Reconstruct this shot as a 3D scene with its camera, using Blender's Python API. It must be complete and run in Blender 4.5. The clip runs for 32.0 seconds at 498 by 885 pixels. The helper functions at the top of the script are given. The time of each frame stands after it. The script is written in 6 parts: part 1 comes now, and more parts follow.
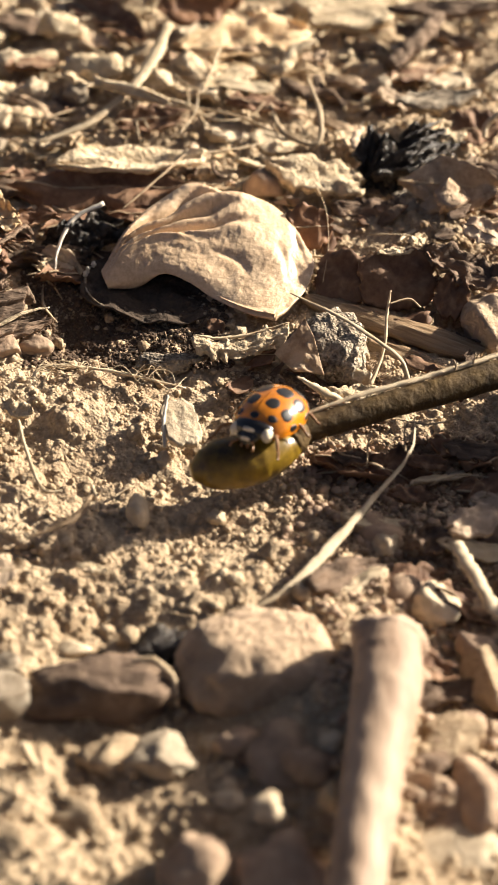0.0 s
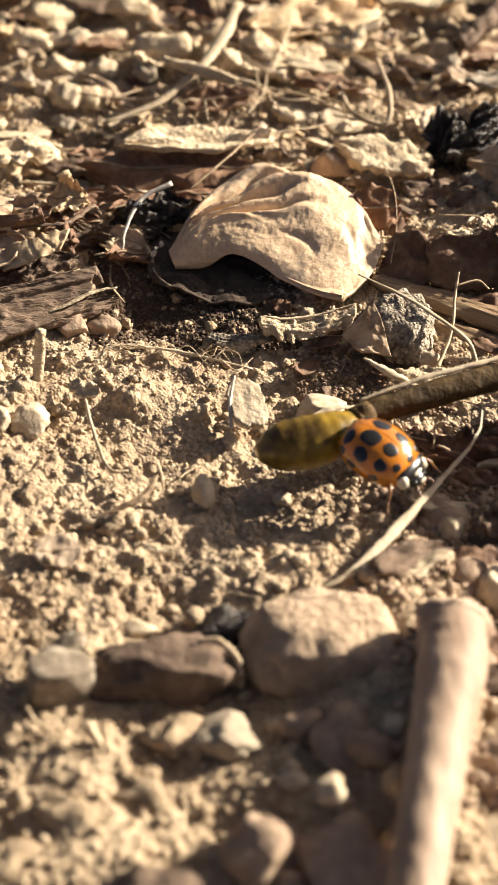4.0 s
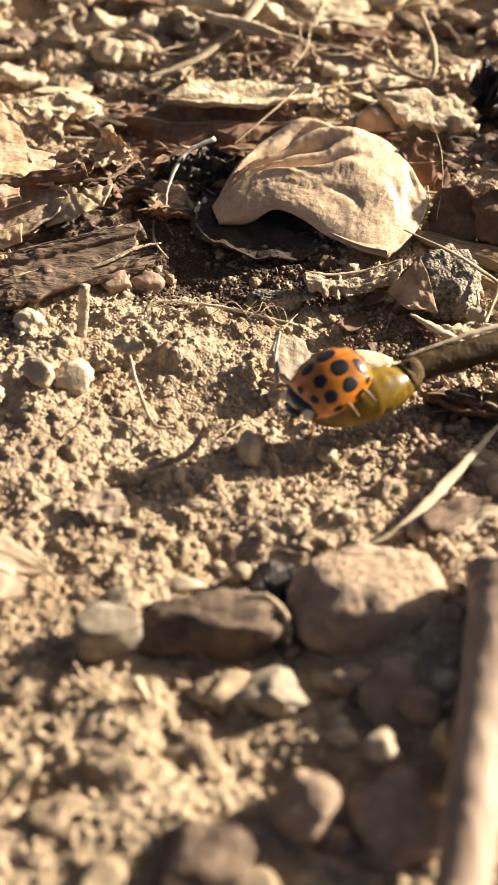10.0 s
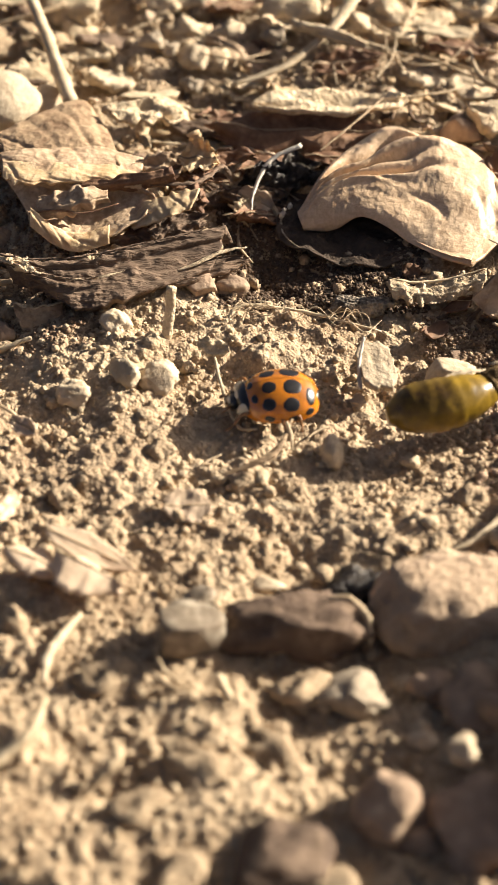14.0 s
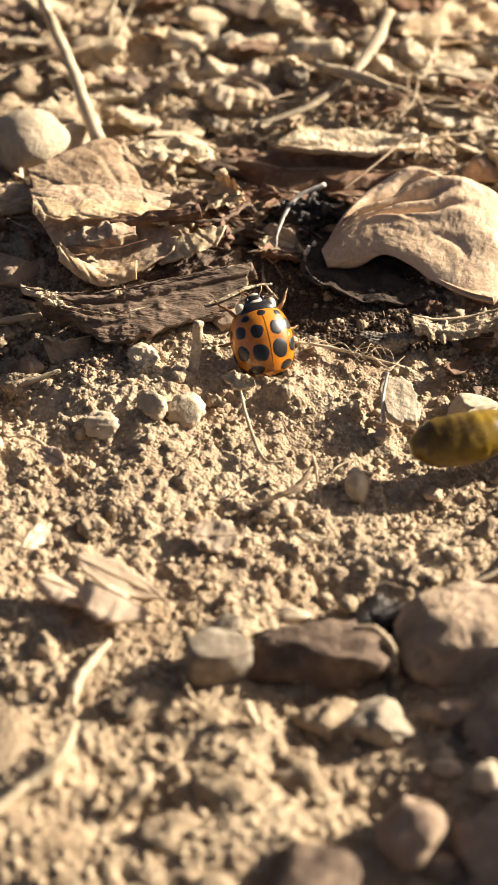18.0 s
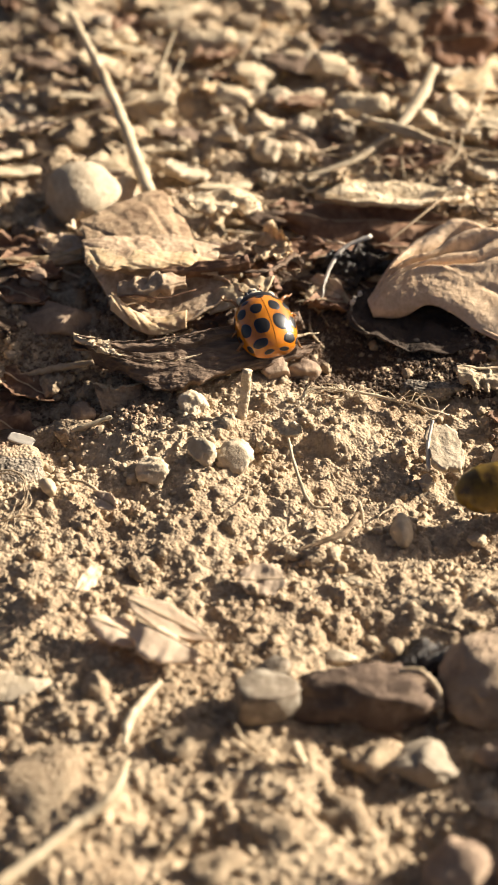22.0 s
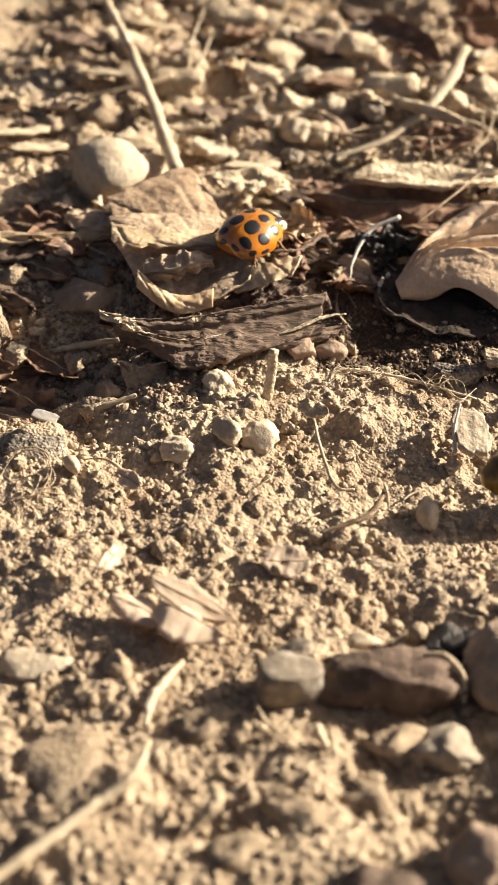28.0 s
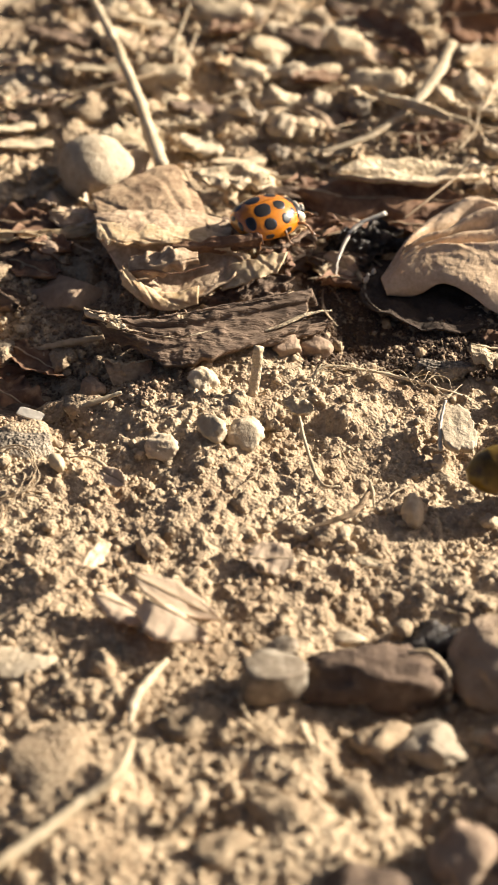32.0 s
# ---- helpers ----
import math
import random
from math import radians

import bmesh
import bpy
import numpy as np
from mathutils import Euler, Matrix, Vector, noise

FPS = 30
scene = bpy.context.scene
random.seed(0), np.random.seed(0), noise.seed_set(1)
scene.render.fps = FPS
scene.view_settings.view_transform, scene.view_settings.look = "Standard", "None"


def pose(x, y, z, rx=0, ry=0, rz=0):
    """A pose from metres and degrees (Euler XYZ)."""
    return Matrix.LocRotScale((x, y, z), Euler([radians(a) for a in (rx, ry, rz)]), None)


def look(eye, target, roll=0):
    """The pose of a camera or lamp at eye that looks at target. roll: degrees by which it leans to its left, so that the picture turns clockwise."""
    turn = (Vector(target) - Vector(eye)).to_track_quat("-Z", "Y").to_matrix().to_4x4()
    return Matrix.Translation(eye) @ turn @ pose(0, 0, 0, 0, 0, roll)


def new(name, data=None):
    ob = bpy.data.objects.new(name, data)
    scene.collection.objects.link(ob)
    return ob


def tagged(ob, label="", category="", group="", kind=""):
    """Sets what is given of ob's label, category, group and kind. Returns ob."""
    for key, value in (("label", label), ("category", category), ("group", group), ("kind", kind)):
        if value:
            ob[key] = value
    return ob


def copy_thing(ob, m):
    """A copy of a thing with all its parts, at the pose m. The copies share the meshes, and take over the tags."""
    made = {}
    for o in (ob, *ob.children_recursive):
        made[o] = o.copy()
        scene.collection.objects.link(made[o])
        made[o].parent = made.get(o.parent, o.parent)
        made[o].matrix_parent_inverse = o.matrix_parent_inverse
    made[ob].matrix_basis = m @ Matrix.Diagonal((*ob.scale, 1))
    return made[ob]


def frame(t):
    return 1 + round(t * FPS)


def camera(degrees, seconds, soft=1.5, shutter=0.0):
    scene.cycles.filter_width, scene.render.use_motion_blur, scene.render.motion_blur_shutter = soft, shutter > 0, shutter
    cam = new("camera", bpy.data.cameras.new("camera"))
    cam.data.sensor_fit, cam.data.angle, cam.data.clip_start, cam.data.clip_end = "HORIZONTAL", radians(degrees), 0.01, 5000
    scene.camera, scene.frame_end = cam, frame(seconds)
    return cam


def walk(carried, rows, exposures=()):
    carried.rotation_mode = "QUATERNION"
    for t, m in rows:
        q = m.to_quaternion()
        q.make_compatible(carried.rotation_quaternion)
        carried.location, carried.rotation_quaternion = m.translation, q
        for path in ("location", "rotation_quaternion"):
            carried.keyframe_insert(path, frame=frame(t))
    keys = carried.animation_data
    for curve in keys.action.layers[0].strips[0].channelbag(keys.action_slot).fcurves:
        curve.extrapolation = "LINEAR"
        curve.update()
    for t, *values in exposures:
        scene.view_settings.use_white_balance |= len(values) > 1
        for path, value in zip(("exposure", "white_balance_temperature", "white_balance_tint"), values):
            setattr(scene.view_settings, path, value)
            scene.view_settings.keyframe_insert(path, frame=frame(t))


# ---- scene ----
MM = 0.001
cam = camera(16.0, 32.0, soft=1.0)
cam.data.dof.use_dof, cam.data.dof.focus_distance, cam.data.dof.aperture_fstop = True, 0.150, 60.0
PATH = [
    (0.0, 0.00494, -0.10504, 0.09036, 50.617, -1.751, -5.889),
    (0.5, 0.00514, -0.10472, 0.09023, 50.447, -1.723, -5.793),
    (1.0, 0.00449, -0.10466, 0.09028, 50.091, -1.615, -5.399),
    (1.5, 0.00458, -0.10395, 0.08960, 49.426, -1.187, -4.723),
    (2.0, 0.00482, -0.10412, 0.08938, 49.651, -0.910, -4.439),
    (2.5, 0.00489, -0.10492, 0.09036, 49.870, -0.909, -4.457),
    (3.0, 0.00453, -0.10462, 0.09003, 49.795, -0.938, -4.259),
    (3.5, 0.00474, -0.10520, 0.09066, 50.040, -0.993, -4.168),
    (4.0, 0.00494, -0.10485, 0.09048, 49.878, -0.723, -3.970),
    (4.5, 0.00489, -0.10396, 0.08956, 49.353, -0.770, -3.992),
    (6.5, 0.00509, -0.10516, 0.09015, 49.430, -0.452, -4.000),
    (7.0, 0.00479, -0.10440, 0.08963, 48.968, -0.269, -3.924),
    (7.5, 0.00448, -0.10389, 0.08953, 48.550, -0.195, -3.749),
    (8.0, 0.00432, -0.10420, 0.08922, 48.777, -0.401, -3.805),
    (8.5, 0.00498, -0.10492, 0.09014, 49.124, -0.017, -3.596),
    (9.0, 0.00481, -0.10499, 0.09002, 49.238, -0.228, -3.431),
    (9.5, 0.00393, -0.10444, 0.08907, 48.943, -0.215, -3.379),
    (10.0, 0.00378, -0.10449, 0.08920, 48.780, -0.151, -3.167),
    (10.5, 0.00449, -0.10497, 0.08949, 49.260, -0.150, -3.293),
    (11.0, 0.00418, -0.10580, 0.09021, 49.721, -0.218, -3.171),
    (11.5, 0.00387, -0.10594, 0.09065, 49.728, -0.388, -3.197),
    (12.0, 0.00265, -0.10577, 0.09010, 49.585, -0.485, -3.310),
    (12.5, 0.00241, -0.10540, 0.08915, 49.640, -0.307, -3.053),
    (13.0, 0.00265, -0.10586, 0.08975, 49.518, -0.214, -2.259),
    (13.5, 0.00194, -0.10560, 0.08956, 49.160, 0.126, -1.205),
    (15.5, 0.00125, -0.10575, 0.08857, 49.347, -0.237, -0.719),
    (16.0, 0.00082, -0.10556, 0.08855, 49.229, -0.380, -0.849),
    (16.5, 0.00077, -0.10607, 0.08921, 49.415, -0.490, -0.895),
    (17.0, 0.00091, -0.10676, 0.08963, 50.012, -0.248, -0.712),
    (17.5, 0.00038, -0.10731, 0.09008, 50.283, -0.149, -0.476),
    (18.0, 0.00014, -0.10769, 0.09024, 50.480, -0.246, -0.405),
    (18.5, -0.00010, -0.10710, 0.08958, 50.326, -0.255, -0.344),
    (19.0, 0.00000, -0.10683, 0.08964, 50.000, -0.000, 0.000),
    (19.5, 0.00040, -0.10722, 0.08974, 50.352, -0.068, 0.089),
    (20.0, 0.00062, -0.10800, 0.09071, 50.646, 0.205, 0.315),
    (20.5, 0.00033, -0.10912, 0.09157, 51.218, 0.263, 0.545),
    (21.0, -0.00022, -0.10892, 0.09123, 51.369, 0.290, 0.576),
    (21.5, -0.00041, -0.10966, 0.09147, 51.806, 0.279, 0.655),
    (22.0, -0.00058, -0.11010, 0.09191, 52.053, 0.311, 0.761),
    (22.5, -0.00063, -0.11082, 0.09239, 52.286, 0.272, 1.036),
    (23.0, -0.00098, -0.10980, 0.09144, 51.909, 0.406, 1.357),
    (23.5, -0.00080, -0.10962, 0.09148, 51.656, 0.215, 1.247),
    (24.0, -0.00073, -0.10944, 0.09106, 51.633, 0.290, 1.368),
    (24.5, -0.00105, -0.10960, 0.09104, 51.693, 0.255, 1.295),
    (25.0, -0.00132, -0.10940, 0.09106, 51.460, 0.147, 1.539),
    (25.5, -0.00150, -0.10915, 0.09075, 51.279, 0.060, 1.522),
    (27.5, -0.00165, -0.10972, 0.09095, 51.778, -0.122, 1.733),
    (28.0, -0.00127, -0.10945, 0.09114, 51.495, -0.091, 1.780),
    (28.5, -0.00092, -0.10930, 0.09105, 51.604, 0.029, 1.768),
    (29.0, -0.00054, -0.10994, 0.09156, 51.932, 0.054, 1.782),
    (29.5, -0.00058, -0.11049, 0.09216, 52.125, 0.091, 1.849),
    (30.0, -0.00058, -0.11050, 0.09194, 52.355, -0.117, 1.488),
    (30.5, -0.00062, -0.10950, 0.09146, 51.862, -0.237, 1.438),
    (31.0, -0.00051, -0.10917, 0.09112, 51.641, -0.154, 1.488),
    (31.5, -0.00035, -0.10915, 0.09113, 51.530, 0.003, 1.516),
    (32.0, -0.00050, -0.10908, 0.09116, 51.317, -0.016, 1.502),
]
walk(cam, [(t, pose(x, y, z, rx, ry, rz)) for t, x, y, z, rx, ry, rz in PATH], exposures=[(0.0, 1.47, 6320, 11.6), (13.0, 1.44, 6320, 11.6), (24.0, 1.40, 6200, 11.2), (32.0, 1.39, 6170, 11.2)])

# ---- sky and sun: a low sun beyond the right-hand side ----
SUN_UP, SUN_TURN = radians(23), radians(21)          # above the ground; from +x towards +y
world = bpy.data.worlds.new("sky")
scene.world = world
world.use_nodes = True
wn = world.node_tree.nodes
sky = wn.new("ShaderNodeTexSky")
sky.sky_type, sky.sun_disc = "NISHITA", False
sky.air_density, sky.dust_density, sky.ozone_density = 0.55, 5.0, 0.3       # hazy, warm
sky.sun_elevation, sky.sun_rotation = SUN_UP, radians(90) - SUN_TURN
world.node_tree.links.new(sky.outputs[0], wn["Background"].inputs[0])
wn["Background"].inputs[1].default_value = 0.035
sun_data = bpy.data.lights.new("sun", "SUN")
sun_data.energy, sun_data.angle, sun_data.color = 5.0, radians(0.5), (1.0, 0.91, 0.745)
sun = new("sun", sun_data)
sun_way = Vector((math.cos(SUN_UP) * math.cos(SUN_TURN), math.cos(SUN_UP) * math.sin(SUN_TURN), math.sin(SUN_UP)))
sun.matrix_world = look(sun_way, (0, 0, 0))


# ---- materials ----
def material(name, dark, light, grain=900.0, rough=0.85, bump=0.5, depth=0.0003, stain=(0, 0, 0), stain_amount=0.0, stretch=(1, 1, 1), mid=0.5, spread=0.18,
             grains=0.0, through_light=0.0, blotch=90.0, coords="Object", coat=0.0):
    """A rough natural surface: two colours mixed by noise at two sizes, stains, and fine relief. Sizes per metre."""
    m = bpy.data.materials.new(name)
    m.use_nodes = True
    n, ln = m.node_tree.nodes, m.node_tree.links
    b = n["Principled BSDF"]
    b.inputs["Roughness"].default_value = rough
    b.inputs["Specular IOR Level"].default_value = 0.3
    b.inputs["Coat Weight"].default_value = coat
    co = n.new("ShaderNodeTexCoord")
    mp = n.new("ShaderNodeMapping")
    mp.inputs["Scale"].default_value = stretch
    ln.new(co.outputs[coords], mp.inputs[0])
    def noise_node(scale, detail, rough_=0.6):
        t = n.new("ShaderNodeTexNoise")
        t.inputs["Scale"].default_value, t.inputs["Detail"].default_value, t.inputs["Roughness"].default_value = scale, detail, rough_
        ln.new(mp.outputs[0], t.inputs["Vector"])
        return t
    fine, broad = noise_node(grain, 5), noise_node(blotch, 3)
    add = n.new("ShaderNodeMath")
    add.operation = "MULTIPLY_ADD"
    add.inputs[1].default_value = 0.5
    ln.new(fine.outputs[0], add.inputs[0])
    half = n.new("ShaderNodeMath")
    half.operation = "MULTIPLY"
    half.inputs[1].default_value = 0.5
    ln.new(broad.outputs[0], half.inputs[0])
    ln.new(half.outputs[0], add.inputs[2])
    ramp = n.new("ShaderNodeValToRGB")
    ramp.color_ramp.elements[0].position, ramp.color_ramp.elements[1].position = mid - spread, mid + spread
    ramp.color_ramp.elements[0].color, ramp.color_ramp.elements[1].color = (*dark, 1), (*light, 1)
    ln.new(add.outputs[0], ramp.inputs[0])
    out = ramp.outputs[0]
    info = n.new("ShaderNodeObjectInfo")
    if stain_amount:
        st = noise_node(blotch * 3.1, 4)
        rs = n.new("ShaderNodeValToRGB")
        rs.color_ramp.elements[0].position, rs.color_ramp.elements[1].position = 0.52, 0.66
        rs.color_ramp.elements[1].color = (stain_amount, stain_amount, stain_amount, 1)
        ln.new(st.outputs[0], rs.inputs[0])
        mx = n.new("ShaderNodeMix")
        mx.data_type = "RGBA"
        ln.new(rs.outputs[0], mx.inputs["Factor"])
        ln.new(out, mx.inputs["A"])
        mx.inputs["B"].default_value = (*stain, 1)
        out = mx.outputs["Result"]
    hs = n.new("ShaderNodeHueSaturation")
    mr = n.new("ShaderNodeMapRange")
    mr.inputs["To Min"].default_value, mr.inputs["To Max"].default_value = 0.85, 1.15
    ln.new(info.outputs["Random"], mr.inputs[0])
    ln.new(mr.outputs[0], hs.inputs["Value"])
    ln.new(out, hs.inputs["Color"])
    ln.new(hs.outputs[0], b.inputs["Base Color"])
    if bump:
        bp = n.new("ShaderNodeBump")
        bp.inputs["Strength"].default_value, bp.inputs["Distance"].default_value = bump, depth
        height = fine.outputs[0]
        if grains:
            vo = n.new("ShaderNodeTexVoronoi")
            vo.feature, vo.inputs["Scale"].default_value, vo.inputs["Randomness"].default_value = "SMOOTH_F1", grains, 1.0
            ln.new(mp.outputs[0], vo.inputs["Vector"])
            both = n.new("ShaderNodeMath")
            both.operation = "SUBTRACT"
            ln.new(fine.outputs[0], both.inputs[0])
            ln.new(vo.outputs["Distance"], both.inputs[1])
            height = both.outputs[0]
        ln.new(height, bp.inputs["Height"])
        ln.new(bp.outputs[0], b.inputs["Normal"])
    if through_light:
        tr = n.new("ShaderNodeBsdfTranslucent")
        ln.new(hs.outputs[0], tr.inputs[0])
        ms = n.new("ShaderNodeMixShader")
        ms.inputs[0].default_value = through_light
        ln.new(b.outputs[0], ms.inputs[1])
        ln.new(tr.outputs[0], ms.inputs[2])
        ln.new(ms.outputs[0], n["Material Output"].inputs[0])
    return m


SOIL = material("dry_soil", (0.25, 0.170, 0.100), (0.50, 0.38, 0.245), 2600, 0.95, 0.8, 0.00025, (0.18, 0.115, 0.065), 0.4, blotch=110, grains=4200, spread=0.13)
CRUMB = material("soil_crumb", (0.26, 0.180, 0.104), (0.51, 0.395, 0.26), 2600, 0.95, 0.7, 0.0002, grains=4000, spread=0.13)
CLAY = material("clay_pebble", (0.36, 0.27, 0.17), (0.62, 0.50, 0.35), 1300, 0.9, 0.6, 0.0004, blotch=200)
PALE_STONE = material("pale_stone", (0.26, 0.20, 0.135), (0.48, 0.385, 0.275), 1800, 0.85, 0.6, 0.0003, (0.3, 0.24, 0.17), 0.3, blotch=220)
GREY_STONE = material("grey_stone", (0.12, 0.088, 0.058), (0.34, 0.27, 0.19), 1600, 0.8, 0.5, 0.0003, (0.5, 0.44, 0.34), 0.4, blotch=240)
CHARRED = material("charred_bark", (0.030, 0.020, 0.013), (0.105, 0.069, 0.045), 1800, 0.85, 0.9, 0.0005, (0.045, 0.03, 0.02), 0.4, blotch=300)
BROWN_STONE = material("brown_stone", (0.21, 0.137, 0.09), (0.41, 0.29, 0.195), 1200, 0.85, 0.8, 0.0003, (0.46, 0.34, 0.22), 0.35, blotch=200)
LEAF_RED = material("reddish_leaf", (0.15, 0.07, 0.035), (0.34, 0.175, 0.085), 1100, 0.6, 0.5, 0.0002, (0.08, 0.03, 0.016), 0.4, through_light=0.15, blotch=180)
LATH = material("brown_straw", (0.17, 0.105, 0.055), (0.36, 0.25, 0.145), 1100, 0.6, 0.9, 0.0004, (0.12, 0.07, 0.04), 0.5, (0.12, 1.6, 1.6), blotch=260, spread=0.1)
DARK_STONE = material("reddish_stone", (0.075, 0.048, 0.032), (0.18, 0.12, 0.08), 1200, 0.85, 0.8, 0.0004, (0.36, 0.25, 0.16), 0.3, blotch=200)
# very dark brown: soil coloured as in the rind's deep shade
DEEP_SHADE_SOIL = material("deep_shade_soil", (0.042, 0.027, 0.017), (0.14, 0.09, 0.057), 2400, 0.95, 0.7, 0.0002, blotch=200)
# soil darkened to the tone it has in shade, for the crumbs below
SHADE_SOIL = material("shade_soil", (0.13, 0.083, 0.050), (0.30, 0.205, 0.13), 2400, 0.95, 0.7, 0.0002, grains=4000, blotch=200)
CHARCOAL = material("charcoal", (0.014, 0.010, 0.008), (0.06, 0.045, 0.033), 1500, 0.42, 0.9, 0.0005, (0.30, 0.25, 0.19), 0.25, blotch=300)
LICHEN = material("dark_lichen", (0.10, 0.076, 0.054), (0.40, 0.325, 0.235), 2600, 0.85, 1.0, 0.0004, mid=0.48, spread=0.08, grains=3600, blotch=260)
RIND = material("pale_dry_rind", (0.47, 0.31, 0.18), (0.75, 0.555, 0.365), 2600, 0.34, 0.5, 0.0002, (0.40, 0.235, 0.12), 0.4, blotch=110, coat=0.4)
LEAF_TAN = material("tan_dead_leaf", (0.58, 0.39, 0.20), (0.86, 0.67, 0.42), 1400, 0.6, 0.6, 0.00025, (0.36, 0.19, 0.085), 0.3, through_light=0.25, blotch=260, spread=0.14)
LEAF_MID = material("brownish_dead_leaf", (0.33, 0.22, 0.13), (0.62, 0.455, 0.30), 1500, 0.75, 0.6, 0.00025, (0.20, 0.11, 0.06), 0.55, through_light=0.12, blotch=260, spread=0.12)
LEAF_BROWN = material("brown_dead_leaf", (0.12, 0.06, 0.035), (0.28, 0.155, 0.085), 1300, 0.7, 0.6, 0.00025, (0.38, 0.25, 0.15), 0.3, through_light=0.12, blotch=200, spread=0.13)
LEAF_PINK = material("pinkish_leaf_scrap", (0.46, 0.325, 0.21), (0.74, 0.57, 0.40), 1300, 0.7, 0.5, 0.0002, (0.30, 0.17, 0.11), 0.22, through_light=0.15, blotch=200)
FUZZ = material("crusted_tan_stone", (0.28, 0.19, 0.12), (0.54, 0.40, 0.27), 1100, 0.95, 1.0, 0.0007, (0.16, 0.10, 0.07), 0.5, blotch=180)
BARK = material("weathered_bark", (0.064, 0.040, 0.026), (0.27, 0.182, 0.120), 1100, 0.85, 1.0, 0.0006, (0.10, 0.056, 0.034), 0.4, (0.35, 1.4, 1.4), blotch=200)
LEAF_BLADE = material("brownish_leaf_blade", (0.25, 0.155, 0.088), (0.50, 0.355, 0.215), 1500, 0.7, 0.7, 0.0003, (0.15, 0.08, 0.045), 0.5, through_light=0.12, blotch=300, spread=0.13)
CHIP = material("pale_wood_flake", (0.47, 0.345, 0.205), (0.72, 0.575, 0.385), 1400, 0.85, 1.0, 0.0006, (0.25, 0.17, 0.1), 0.45, blotch=240, spread=0.13)
STRAW = material("dry_straw", (0.45, 0.34, 0.205), (0.70, 0.57, 0.39), 900, 0.6, 0.4, 0.0002, (0.3, 0.18, 0.08), 0.35, through_light=0.1, blotch=160)
ROOT = material("thin_root", (0.26, 0.18, 0.10), (0.55, 0.42, 0.27), 1100, 0.7, 0.4, 0.0002, blotch=200)
STICK = material("smooth_stick_bark", (0.25, 0.162, 0.105), (0.50, 0.365, 0.26), 600, 0.65, 0.6, 0.0003, (0.17, 0.10, 0.062), 0.45, (1.5, 0.3, 1.5), blotch=140)
STEM = material("brown_stem_bark", (0.032, 0.018, 0.006), (0.125, 0.072, 0.019), 900, 0.8, 0.8, 0.0004, (0.19, 0.115, 0.03), 0.35, blotch=150)
BUD = material("brown_bud", (0.045, 0.024, 0.007), (0.50, 0.31, 0.022), 240, 0.34, 0.4, 0.0003, (0.035, 0.018, 0.007), 0.6, blotch=150, coat=0.35, spread=0.13, mid=0.56, through_light=0.15)
WHITE = material("bleached_fibre", (0.55, 0.47, 0.36), (0.74, 0.67, 0.56), 900, 0.6, 0.3, 0.0002)


def gloss(name, colour, rough=0.3, coat=0.6, vary=0.12, scale=700.0):
    m = bpy.data.materials.new(name)
    m.use_nodes = True
    n, ln = m.node_tree.nodes, m.node_tree.links
    b = n["Principled BSDF"]
    b.inputs["Roughness"].default_value, b.inputs["Coat Weight"].default_value, b.inputs["Coat Roughness"].default_value = rough, coat, 0.12
    t = n.new("ShaderNodeTexNoise")
    t.inputs["Scale"].default_value, t.inputs["Detail"].default_value = scale, 4
    co = n.new("ShaderNodeTexCoord")
    ln.new(co.outputs["Object"], t.inputs["Vector"])
    r = n.new("ShaderNodeValToRGB")
    r.color_ramp.elements[0].position, r.color_ramp.elements[1].position = 0.3, 0.7
    r.color_ramp.elements[0].color = (*[c * (1 - vary * 2) for c in colour], 1)
    r.color_ramp.elements[1].color = (*[min(1, c * (1 + vary)) for c in colour], 1)
    ln.new(t.outputs[0], r.inputs[0])
    ln.new(r.outputs[0], b.inputs["Base Color"])
    bp = n.new("ShaderNodeBump")
    bp.inputs["Strength"].default_value, bp.inputs["Distance"].default_value = 0.15, 0.00005
    t2 = n.new("ShaderNodeTexNoise")
    t2.inputs["Scale"].default_value = 6000
    ln.new(co.outputs["Object"], t2.inputs["Vector"])
    ln.new(t2.outputs[0], bp.inputs["Height"])
    ln.new(bp.outputs[0], b.inputs["Normal"])
    return m


ELYTRON = gloss("orange_wing_case", (0.58, 0.188, 0.008), 0.22, 0.9, 0.25, 420.0)
SPOT = gloss("black_spot", (0.012, 0.010, 0.009), 0.35, 0.3)
CREAM = gloss("cream_shield", (0.72, 0.62, 0.44), 0.35, 0.4)
BLACK = gloss("black_chitin", (0.015, 0.012, 0.010), 0.3, 0.4)
AMBER = gloss("amber_leg", (0.22, 0.095, 0.026), 0.4, 0.3)


# ---- building helpers: all shapes are drawn in millimetres ----
def part(name, bm, mat, parent=None, label="", smooth=True):
    me = bpy.data.meshes.new(name)
    bmesh.ops.scale(bm, vec=(MM, MM, MM), verts=bm.verts)
    bmesh.ops.recalc_face_normals(bm, faces=bm.faces)
    bm.to_mesh(me)
    bm.free()
    if smooth:
        me.polygons.foreach_set("use_smooth", [True] * len(me.polygons))
    me.materials.append(mat)
    ob = new(name, me)
    if parent:
        ob.parent = parent
    if label:
        ob["label"] = label
    return ob


def at(ob, x, y, z, rx=0, ry=0, rz=0):
    ob.matrix_basis = pose(x * MM, y * MM, z * MM, rx, ry, rz)
    return ob


